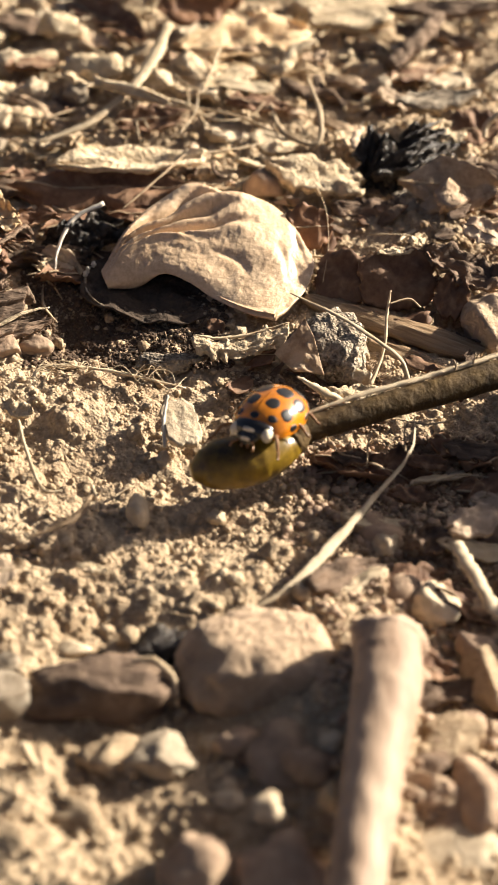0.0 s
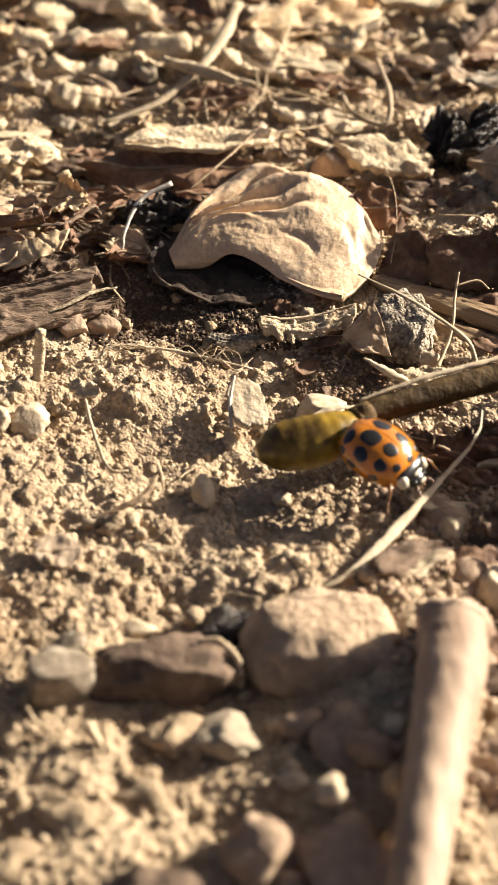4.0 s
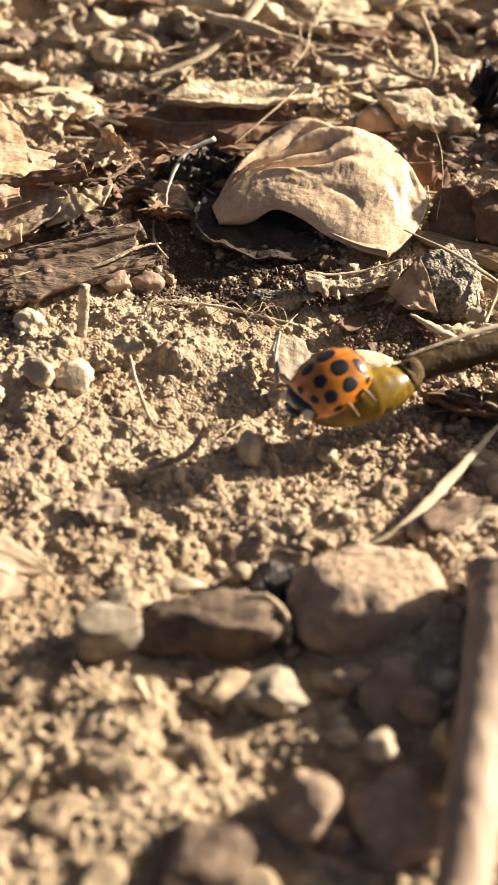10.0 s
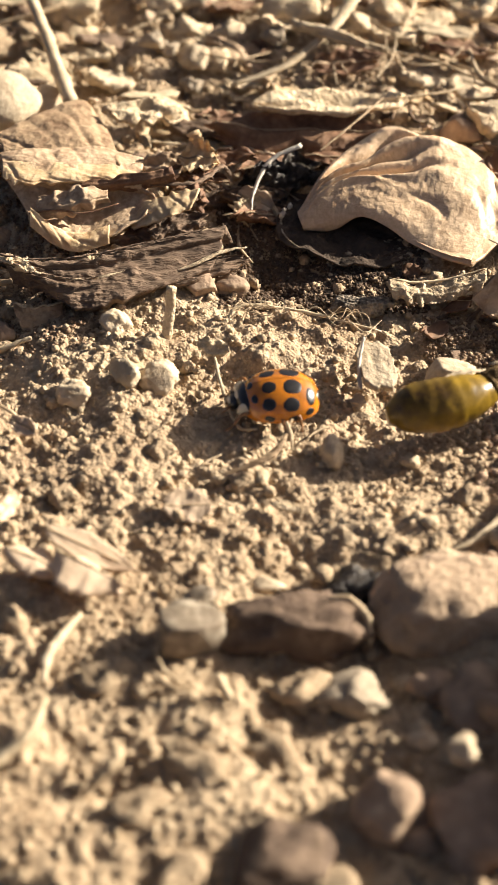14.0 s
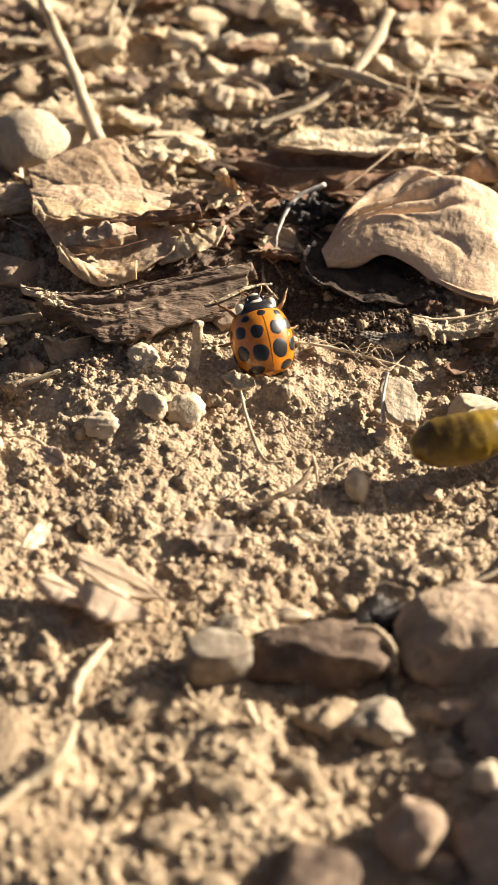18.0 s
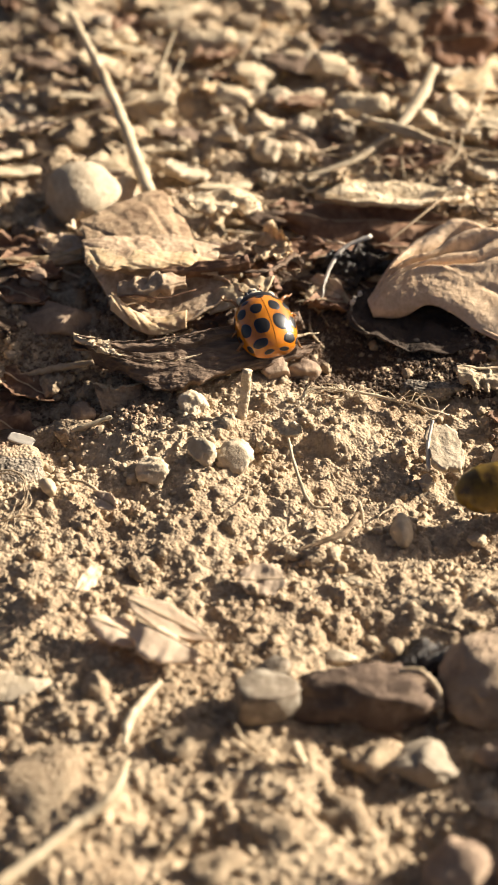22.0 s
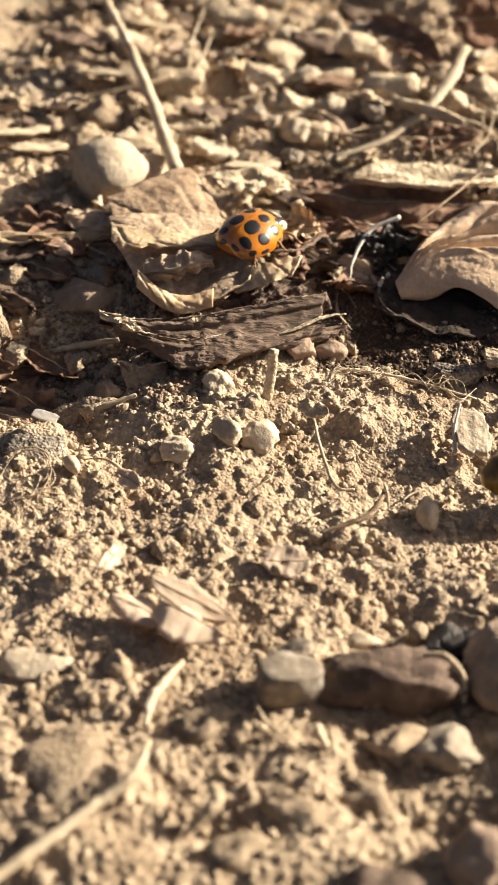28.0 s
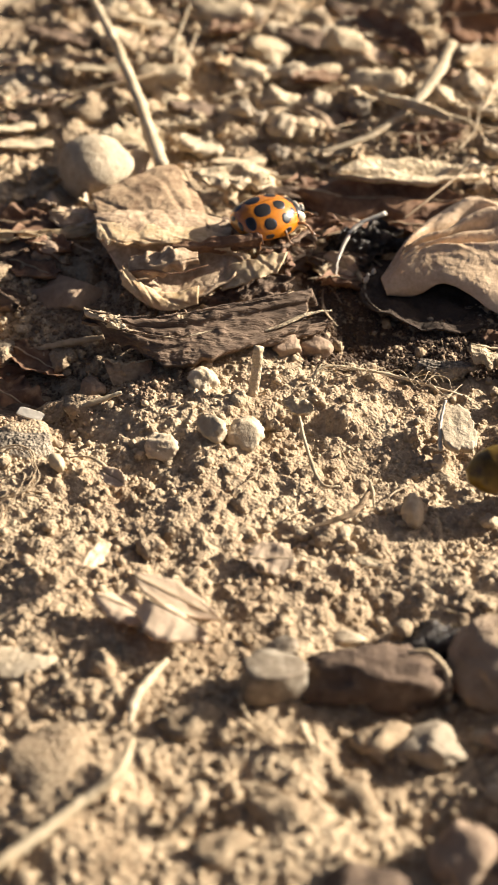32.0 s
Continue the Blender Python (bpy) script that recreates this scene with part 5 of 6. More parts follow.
tagged(part("twig_stub", tube([(-2.8, 11.6, 4.78), (-3.06, 11.0, 2.32), (-3.36, 10.3, 0.26), (-3.36, 10.200000000000001, -0.54)], [0.46, 0.44, 0.5], 26, 12, 0.8, 0.07, 135), CHIP), "short upright pale twig stub in soil", "twig")
for k, box in enumerate(((-7.46, 11.90, (2.54, 2.56, 2.18)), (-6.40, 4.3, (2.2, 2.5, 2.2)), (-3.94, 4.66, (3.24, 2.85, 2.28)), (-10.49, 2.97, (2.70, 2.56, 1.79)))):
    stone("clay_pebble", "rounded pale clay pebble on crumbly soil", *box, CLAY, 136 + k, k * 40, 1, 0.15, group="clay pebbles", rough=0.2, fine=0.16)
stone("lichen_stone", "grey crusted stone on the soil", -22.31, 3.42, (5.89, 4.15, 2.28), LICHEN, 141, 0, 0, 0.3, fine=0.06, rough=0.12)
stone("seed_husk", "small pale oblong seed husk", -18.73, 0.18, (1.1, 2.2, 1.2), STRAW, 142, 30, 0, 0.1, "seed", rough=0.08)
scrap("white_chip", "tiny white chip on the soil", -22.14, 9.30, -0.90, 2.45, 0.95, -23.9, 14, WHITE, 143, "chip", thick=0.3, warp=0.02, jag=0.03, tip=1, tail=1)
stone("ash_crumb", "pale ashy crumb on shaded soil", -25.92, 19.32, (2.03, 2.57, 1.54), GREY_STONE, 144, 0, 4, 0.2, "crumb", rough=0.3, fine=0.3)
for k, pts in enumerate(([(-24.34, 0.25, 0.80), (-22.54, 1.22, 1.80), (-20.77, -0.09, 2.00), (-20.45, -1.93, 0.60)], [(-24.48, 1.57, 1.20), (-21.65, 1.47, 1.90), (-20.33, -0.53, 1.20), (-21.18, -3.33, 0.60)], [(-23.78, -4.06, 0.60), (-21.22, -2.88, 0.80), (-18.55, -2.83, 0.50)], [(-23.19, -1.51, 0.80), (-21.11, -1.49, 1.40), (-21.93, -4.59, 0.50)], [(-24.60, -1.29, 0.60), (-22.93, 0.93, 2.20), (-20.57, 0.25, 2.20), (-20.76, -2.43, 1.60), (-23.24, -1.04, 1.00)], [(-24.36, -3.03, 0.60), (-21.94, -4.05, 1.20), (-19.82, -2.66, 1.80), (-20.59, -0.33, 2.20)], [(-22.33, -4.94, 0.50), (-21.22, -3.24, 1.40), (-20.95, -4.58, 0.50)], [(-21.13, -3.46, 1.00), (-19.32, -3.79, 0.90), (-18.36, -4.76, 0.40)])):
    strand("rootlet", "fine curly rootlet in a small tangle", pts, [0.05, 0.09, 0.08, 0.04], ROOT, 145 + k, "root", "tangle of rootlets", sides=6, rough=0.3)
strand("rootlet", "thin wavy rootlet on soil", [(-19.17, 1.05, 0.80), (-16.59, 0.86, 1.40), (-15.12, -0.23, 1.60), (-13.99, -0.66, 0.80)], [0.05, 0.12, 0.22, 0.06], ROOT, 150, "root", sides=6)
scrap("small_flake", "small tan flake tilted on soil", -14.08, -1.51, 1.30, 2.57, 1.49, -38.2, 25, LEAF_PINK, 171, "leaf", thick=0.3, warp=0.3, jag=0.2, fold=0.5)
strand("grass_blade", "thin bent dry grass stem on soil", [(0.65, 6.80, 1.20), (1.28, 3.06, 0.90), (2.43, -1.02, 0.60), (3.96, -1.30, 0.50)], [0.16, 0.2, 0.2, 0.1], STRAW, 151, "grass", sides=6)
strand("wood_sliver", "grey brown wood sliver on soil", [(1.13, -6.81, 0.70), (3.75, -6.01, 1.20), (5.31, -4.88, 1.40), (6.59, -1.70, 1.80)], [0.12, 0.30, 0.32, 0.08], LATH, 152, "wood sliver", flat=0.5)
scrap("leaf_fragment", "tan leaf fragment pressed into soil", -1.31, -10.19, 0.80, 3.55, 2.72, 0.9, 12, LEAF_PINK, 153, "leaf", thick=0.2, warp=0.18, jag=0.2)
scrap("pale_flake", "small pale flake stuck in soil", 0.50, 8.09, 1.40, 2.81, 1.46, -32.9, 25, CHIP, 154, "wood flake", thick=0.4, warp=0.3, jag=0.25)
scrap("upright_leaf_sliver", "narrow orange brown leaf sliver standing up", -14.32, -12.20, 2.60, 3.6, 1.3, 66.3, 58, LEAF_PINK, 155, "leaf", thick=0.25, warp=0.4, jag=0.25, tail=0.2, lean=10)
scrap("pinkish_leaf_scrap", "folded pinkish tan leaf scrap lying on soil", -8.03, -15.93, 2.00, 7.22, 2.44, -24.4, 8, LEAF_PINK, 156, "leaf", thick=0.3, warp=0.12, jag=0.10, tip=0.02, tail=0.3, lean=12)
scrap("pinkish_leaf_scrap", "cupped pinkish leaf scrap lying on soil", -12.13, -16.59, 1.90, 4.37, 2.55, -18.8, 0, LEAF_PINK, 157, "leaf", thick=0.3, warp=0.12, jag=0.10, tail=0.1, roll=-0.5, lean=14)
scrap("pinkish_leaf_scrap", "arched pinkish leaf scrap over a dark hollow", -8.00, -18.39, 2.70, 4.95, 3.77, -23.1, -12, LEAF_PINK, 158, "leaf", thick=0.3, warp=0.12, jag=0.22, roll=-0.5, fold=-0.5, tip=0.03, tail=0.5, lean=14)
stone("grey_flat_stone", "flat greyish stone pressed into soil", -19.32, -21.09, (5.18, 3.38, 1.18), CLAY, 159, 0, 3, 0.42)
stone("tan_flat_stone", "flat tan stone pressed into soil", -15.41, -30.71, (6.54, 7.11, 1.78), SOIL, 160, 15, 3, 0.45)
strand("thin_twig", "thin dry stalk on soil", [(-8.58, -21.01, 0.80), (-9.83, -23.42, 1.00), (-10.61, -25.31, 1.00), (-10.74, -27.03, 0.60)], [0.2, 0.35, 0.4, 0.2], STRAW, 161, "stalk")
strand("pale_twig", "pale thick twig lying across the soil", [(-10.26, -29.74, 2.20), (-11.05, -32.69, 2.20), (-12.98, -34.35, 1.60), (-15.99, -37.29, 1.20), (-19.55, -40.57, 0.80)], [0.22, 0.42, 0.42, 0.44, 0.45], STRAW, 162, "twig", n=40)
strand("hooked_twig", "hooked twig half buried in soil", [(-7.70, -36.27, 0.40), (-6.52, -35.30, 1.20), (-5.46, -34.15, 1.80), (-5.98, -33.04, 1.60)], [0.2, 0.4, 0.5, 0.3], ROOT, 163, "twig", rough=0.25)
strand("yellow_sliver", "short yellow plant sliver on soil", [(0.87, -27.75, 2.00), (1.15, -28.14, 1.20), (1.77, -28.77, 0.40)], [0.22, 0.35, 0.3], STRAW, 164, "sliver")
strand("thin_stalk", "thin dark stalk on soil", [(-5.04, -25.04, 0.70), (-2.45, -27.95, 1.20), (0.42, -29.46, 0.70)], [0.09, 0.15, 0.08], ROOT, 165, "stalk", rough=0.25)
strand("thin_stalk", "thin looping stalk on soil", [(-3.47, -24.96, 1.60), (-2.66, -26.85, 1.40), (-0.91, -28.14, 0.60)], [0.1, 0.17, 0.08], ROOT, 166, "stalk", rough=0.25)
stone("clay_grit", "small pale oblong grit on soil", 9.60, -3.77, (1.74, 3.18, 2.54), CLAY, 167, 0, 1, 0.15, "grit", rough=0.1)
strand("thin_root", "thin pale stalk stuck in soil", [(6.58, -3.68, 0.40), (6.41, -3.08, 1.60), (6.13, -2.67, 2.40)], [0.12, 0.2, 0.15], STRAW, 168, "root")
scrap("flat_chip", "thin pale chip lying on soil", 5.90, -10.09, 0.60, 2.37, 0.82, -18.7, 5, CHIP, 169, "chip", thick=0.25, warp=0.15)
stone("pale_grit", "pale oblong grit on soil", 4.37, -17.13, (2.39, 1.51, 0.91), CLAY, 170, 0, 1, 0.2, "grit", rough=0.1)


# scraps and clods strewn over the far litter, from a few shapes each
def strewn(kinds, count, seed, box, rise, tilt, avoid=()):
    r = random.Random(seed)
    used = set()
    for _ in range(count):
        k = r.randrange(len(kinds))
        x, y = r.uniform(box[0], box[1]), r.uniform(box[2], box[3])
        if any(abs(x - ax) < aw and abs(y - ay) < ah for ax, ay, aw, ah in avoid):
            continue
        m = pose(x * MM, y * MM, (ground_height(x, y) + r.uniform(*rise)) * MM, r.gauss(*tilt), r.gauss(7, 10), r.uniform(-40, 40))
        if k in used:
            copy_thing(kinds[k], m)
        else:
            kinds[k].matrix_basis = m
            used.add(k)


def scrap_kinds(specs, label, category, group):
    out = []
    for k, (le, wi, mat, name, shape) in enumerate(specs):
        bm = flake(le, wi, seed=k * 5 + le, nx=18, ny=10, **shape)
        rib = rib_line(bm, 18, 10) if name == "leaf_scrap" else None
        ob = part(name, bm, mat)
        if rib:
            part("midrib", rib, ROOT, ob)
        out.append(tagged(ob, label[k % len(label)], category, group))
    return out


RIND_SPOT = (17.96, 30.23, 12, 9)
HEAP_SPOT = (-10.95, 32.72, 9, 8)
litter_kinds = scrap_kinds([
    (6.5, 3.4, LEAF_BROWN, "leaf_scrap", dict(thick=0.25, warp=0.7, jag=0.25, roll=0.5)), (5.0, 3.0, LEAF_TAN, "leaf_scrap", dict(thick=0.25, warp=0.6, jag=0.25, roll=-0.5)),
    (7.5, 2.6, BARK, "bark_scrap", dict(thick=0.7, warp=0.6, jag=0.2, ridge=0.2)), (4.5, 2.6, CHIP, "wood_scrap", dict(thick=0.5, warp=0.5, jag=0.3)),
    (5.5, 4.0, LEAF_BROWN, "leaf_scrap", dict(thick=0.25, warp=0.9, jag=0.3, fold=0.4)), (3.6, 2.2, LEAF_PINK, "leaf_scrap", dict(thick=0.25, warp=0.4, jag=0.2, roll=0.6)),
    (9.0, 2.0, BARK, "bark_scrap", dict(thick=0.8, warp=0.7, jag=0.2, ridge=0.25)), (6.0, 1.6, STRAW, "straw_scrap", dict(thick=0.4, warp=0.3, jag=0.1, ridge=0.1))],
    ("crumpled brown scrap of dead leaf in the litter", "small tan scrap of dead leaf in the litter", "weathered grey brown scrap of bark in litter", "pale rough scrap of wood in litter",
     "folded dark brown scrap of dead leaf", "small pinkish scrap of dead leaf", "long weathered scrap of bark in litter", "flat pale scrap of straw in litter"), "litter scrap", "scraps in the litter")
strewn(litter_kinds, 60, 51, (-8, 47, 46, 108), (0.4, 1.6), (2, 14))
strewn([litter_kinds[k] for k in (1, 3, 5, 7, 3)], 60, 60, (-33, 47, 44, 108), (0.5, 1.8), (-4, 10))
strewn(litter_kinds[2:], 22, 59, (-33, -8, 52, 108), (0.4, 1.2), (0, 12))
strewn(litter_kinds, 10, 52, (40, 47, 34, 50), (0.4, 1.8), (22, 16), (RIND_SPOT,))
strewn(litter_kinds, 26, 53, (-10, 14, 28, 46), (0.3, 1.2), (16, 14), (HEAP_SPOT,))
strewn(litter_kinds, 14, 54, (26, 46, -45, 2), (0.3, 1.0), (10, 14))
clod_kinds = [tagged(part("soil_clod", lump(size, 200 + k, 0.28, 1.5, 3, 0.16, 2), SOIL), "crumbly tan clod of dry soil", "clod", "soil clods") for k, size in enumerate(((3.4, 2.8, 2.4), (4.6, 3.6, 2.8), (2.6, 2.4, 2.0), (5.6, 3.8, 3.0)))]
strewn(clod_kinds, 60, 55, (-33, 10, 56, 108), (0.2, 0.9), (0, 20))
strewn(clod_kinds, 16, 56, (10, 46, 60, 108), (0.2, 0.8), (0, 20))
strewn(clod_kinds[:3], 9, 61, (-14, 14, -46, -24), (-0.7, 0.1), (0, 20))
strewn(clod_kinds[:3], 8, 57, (-33, 46, -46, -28), (-0.6, 0.0), (0, 20))
strewn(clod_kinds[2:3], 16, 58, (-30, 24, -24, 14), (-0.7, -0.2), (0, 20))


pale_kinds = [tagged(part("pale_clod", lump(size, 240 + k, 0.3, 1.6, 3, 0.2, 2), mat), "pale flaky lit clod in the litter", "clod", "pale clods") for k, (size, mat) in enumerate((((4.6, 3.2, 3.0), CHIP), ((3.2, 2.6, 2.2), CLAY), ((6.2, 3.8, 3.0), CHIP), ((2.4, 2.2, 1.8), PALE_STONE)))]
strewn(pale_kinds, 26, 63, (-6, 9, 46, 84), (0.5, 1.6), (0, 14))
strewn(pale_kinds, 40, 64, (-30, 40, 56, 108), (0.4, 1.5), (0, 14))


strewn([litter_kinds[k] for k in (0, 2, 4, 6)], 18, 66, (-33, -20.5, 8, 36), (0.2, 0.9), (14, 14))
strewn(clod_kinds[:3], 14, 67, (-31, -16, 4, 34), (-0.4, 0.3), (0, 20))


# brown stones and scraps crowded in the shade beside the stick
pebble_kinds = [tagged(part("brown_pebble", lump(size, 260 + k, 0.2, 1.3, 3, 0.06, 2), mat), "brown pebble lying in shade beside the stick", "stone", "brown pebbles") for k, (size, mat) in enumerate((((3.4, 2.8, 2.4), BROWN_STONE), ((2.4, 2.2, 1.8), FUZZ), ((4.4, 3.2, 2.6), BROWN_STONE), ((1.8, 1.6, 1.4), CLAY), ((3.0, 2.2, 1.8), DARK_STONE)))]
strewn(pebble_kinds, 46, 68, (26.5, 42, -38, -4), (-0.3, 0.6), (0, 16))
strewn(pebble_kinds, 10, 69, (12, 22, -40, -26), (-0.3, 0.4), (0, 16), ((16.9, -20.8, 6, 5),))
strewn([litter_kinds[k] for k in (0, 2, 4, 6, 7)], 18, 70, (24, 42, -26, 3), (0.2, 0.9), (14, 14))
# brown crumbs colour the soil here as if shaded
scatter("brown_crumbs", 3500, 0.12, 0.55, 63, BROWN_STONE, "brown crumbs painting shade on the soil beside the stick", box=(20, 46, -36, 5), category="soil crumbs")


# loose litter too small and too many to count
def litter(name, count, seed, mats, label, box, long_side, wide_side, z_up, rod):
    r = random.Random(seed)
    for mat in mats:
        bm = bmesh.new()
        for _ in range(count // len(mats)):
            x, y = r.uniform(box[0], box[1]), r.uniform(box[2], box[3])
            le, wi = r.uniform(*long_side), r.uniform(*wide_side)
            if rod:
                a, c = r.uniform(0, 6.3), r.uniform(-0.5, 0.5)
                z = ground_height(x, y) + r.uniform(0.1, z_up)
                d = Vector((math.cos(a), math.sin(a), r.uniform(-0.15, 0.25))) * le / 2
                s = Vector((-math.sin(a), math.cos(a), 0.3)) * le * c * 0.3
                bit = tube([Vector((x, y, z)) - d, Vector((x, y, z)) + s, Vector((x, y, z)) + d], [wi * 0.6, wi, wi * 0.4], 7, 5, 0.7, 0.2, r.random() * 50)
            else:
                bit = flake(le, wi, 0.2, r.random() * 90, r.uniform(-0.6, 0.6), r.uniform(-0.8, 0.8), 0.4, 0.25, 6, 4, r.random(), r.random())
                m = pose(x, y, ground_height(x, y) + r.uniform(0.2, z_up), r.gauss(8, 20), r.gauss(0, 16), r.uniform(0, 360))
                bmesh.ops.transform(bit, matrix=m, verts=bit.verts)
            me = bpy.data.meshes.new("bit")
            bit.to_mesh(me)
            bit.free()
            bm.from_mesh(me)
            bpy.data.meshes.remove(me)
        tagged(part(name, bm, mat), label, "litter", kind="stuff")


litter("leaf_litter", 320, 31, (LEAF_PINK, CHIP, BARK, LEAF_TAN), "small crumbled bits of leaf and bark", (X0, X1, 30, 112), (0.8, 3), (0.5, 1.6), 1.2, False)
litter("straw_litter", 160, 32, (STRAW, ROOT), "thin broken bits of straw and root", (X0, X1, 24, 112), (2, 9), (0.08, 0.25), 1.0, True)
litter("soil_fibres", 90, 33, (ROOT,), "fine short root fibres in the soil", (X0, X1, -45, 30), (1, 4), (0.05, 0.13), 0.5, True)
litter("leaf_litter", 70, 34, (LEAF_BROWN, BARK), "small dark bits of leaf and bark", (16, X1, 8, 36), (0.8, 3.2), (0.5, 1.8), 1.2, False)

# pale chips and crumbs behind the litter
far_kinds = scrap_kinds([(6.5, 4.4, CHIP, "flat_chip", dict(thick=1.4, warp=0.5, jag=0.22, tip=0.8, tail=0.7)), (4.4, 3.2, CLAY, "flat_chip", dict(thick=1.2, warp=0.3, jag=0.2, tip=0.8, tail=0.8)), (8.0, 3.0, LEAF_MID, "flat_chip", dict(thick=0.8, warp=0.6, jag=0.3, ridge=0.2))],
    ("thick pale flat chip of wood on soil", "flat tan chip of clay on soil", "long brown flat chip of bark on soil"), "chip", "chips behind the litter")
strewn(far_kinds, 46, 71, (-33, 47, 50, 112), (0.3, 1.4), (2, 10))


# ---- the ladybird: head towards +x, belly at z = 0 ----
LB = (3.05, 2.72, 2.25)            # half length, half width, height of the wing cases


def dome(u, v, lift=1.0):
    """A place on the wing cases. u: 0 at the front to 1 behind; v: -1 to 1 across."""
    a = math.pi * (0.12 + 0.88 * u)
    x = math.cos(a) * LB[0]
    r = max(math.sin(a), 0.0) ** 0.62
    b = v * math.pi / 2 * 1.06
    return Vector((x * lift - 0.3, math.sin(b) * LB[1] * r * lift, 0.75 + max(math.cos(b), -0.08) * LB[2] * r ** 1.15 * lift * (1 - 0.06 * u)))


def wing_case(side):
    bm = bmesh.new()
    n, m = 26, 16
    for lift in (1.0, 0.95):
        g = [[bm.verts.new(dome(i / n, side * (0.008 + 0.992 * j / m), lift)) for j in range(m + 1)] for i in range(n + 1)]
        for i in range(n):
            for j in range(m):
                bm.faces.new((g[i][j], g[i + 1][j], g[i + 1][j + 1], g[i][j + 1]))
    bmesh.ops.remove_doubles(bm, verts=bm.verts, dist=0.004)
    return bm


def wing_spot(u, v, ru, rv, seed):
    """A rounded patch lying on the wing case."""
    bm = bmesh.new()
    n, rings = 30, 5
    mid = bm.verts.new(dome(u, v, 1.012))
    last = None
    for k in range(1, rings + 1):
        ring = []
        for j in range(n):
            a = 2 * math.pi * j / n
            w = k / rings * (1 + 0.22 * noise.noise(Vector((math.cos(a), math.sin(a), seed * 3.3))))
            ring.append(bm.verts.new(dome(u + math.cos(a) * ru * w, v + math.sin(a) * rv * w, 1.012 if k < rings else 1.002)))
        for j in range(n):
            if last:
                bm.faces.new((last[j], ring[j], ring[(j + 1) % n], last[(j + 1) % n]))
            else:
                bm.faces.new((mid, ring[j], ring[(j + 1) % n]))
        last = ring
    return bm


def blob(size, place, turn=(0, 0, 0), level=3):
    bm = bmesh.new()
    bmesh.ops.create_icosphere(bm, subdivisions=level, radius=1.0)
    m = pose(*place, *turn) @ Matrix.Diagonal((*[s / 2 for s in size], 1))
    bmesh.ops.transform(bm, matrix=m, verts=bm.verts)
    return bm


bug = new("ladybird")
tagged(bug, "orange ladybird with many black spots and a cream shield", "ladybird")
part("belly", blob((5.0, 4.6, 1.4), (-0.3, 0, 0.75)), BLACK, bug)
for side in (-1, 1):
    case = part("wing_case", wing_case(side), ELYTRON, bug, "glossy orange wing case with black spots")
    for k, (u, v, ru, rv) in enumerate(((0.15, 0.42, 0.04, 0.10), (0.31, 0.20, 0.07, 0.115), (0.30, 0.56, 0.06, 0.12), (0.30, 0.87, 0.05, 0.07), (0.53, 0.20, 0.09, 0.15),
                                        (0.51, 0.58, 0.07, 0.13), (0.54, 0.89, 0.055, 0.06), (0.73, 0.42, 0.06, 0.19), (0.71, 0.80, 0.05, 0.09), (0.89, 0.35, 0.035, 0.22))):
        part("spot", wing_spot(u, side * v, ru * 1.1, rv * 1.1, k + side), SPOT, case)
part("seam_spot", wing_spot(0.10, 0.0, 0.045, 0.12, 9), SPOT, bug)
shield = part("shield", blob((1.8, 3.4, 1.5), (2.25, 0, 1.3), (0, 22, 0)), BLACK, bug, "black shield with cream sides")
for side in (-1, 1):
    part("cream_patch", blob((1.45, 0.95, 1.15), (2.42, side * 1.27, 1.1), (0, 15, side * 18)), CREAM, shield)
part("cream_patch", blob((0.4, 1.1, 0.4), (2.95, 0, 1.52)), CREAM, shield)
head = part("head", blob((1.3, 1.6, 1.0), (3.1, 0, 0.92), (0, 25, 0)), BLACK, bug)
for side in (-1, 1):
    part("eye", blob((0.42, 0.38, 0.4), (3.25, side * 0.68, 1.12)), SPOT, head)
    part("antenna", tube([(3.45, side * 0.5, 0.9), (3.95, side * 0.9, 0.75), (4.25, side * 0.95, 0.55)], [0.07, 0.06, 0.11], 9, 6), AMBER, head)
    part("palp", tube([(3.55, side * 0.2, 0.7), (3.8, side * 0.3, 0.45)], [0.09, 0.12], 5, 6), AMBER, head)
part("face_mark", blob((0.3, 0.8, 0.45), (3.57, 0, 1.05), (0, 25, 0)), CREAM, head)
shield.location.x = head.location.x = 0.10 * MM
LEGS = []
for k, (x, spread, reach) in enumerate(((1.7, 48, 1.35), (0.3, -5, 1.1), (-1.1, -38, 1.1))):
    for side in (-1, 1):
        a = radians(spread)
        d = Vector((math.sin(a), side * math.cos(a), 0)) * reach
        leg = part("leg", tube([(0, 0, 0), d * 0.75 + Vector((0, 0, 0.3)), d * 1.2 + Vector((0, 0, 0.15))], [0.15, 0.17, 0.12], 10, 8, 0.8), AMBER, bug, "amber leg")
        part("shin", tube([d * 1.16 + Vector((0, 0, 0.15)), d * 1.5 + Vector((0, 0, -0.4))], [0.14, 0.11], 8, 7), AMBER, leg)
        part("foot", tube([d * 1.5 + Vector((0, 0, -0.4)), d * 1.7 + Vector((0.1, 0, -0.68)), d * 1.95 + Vector((0.15, 0, -0.74))], [0.11, 0.10, 0.06], 8, 6), AMBER, leg)
        LEGS.append((leg, x, side * 1.5, (k + (side > 0)) % 2))

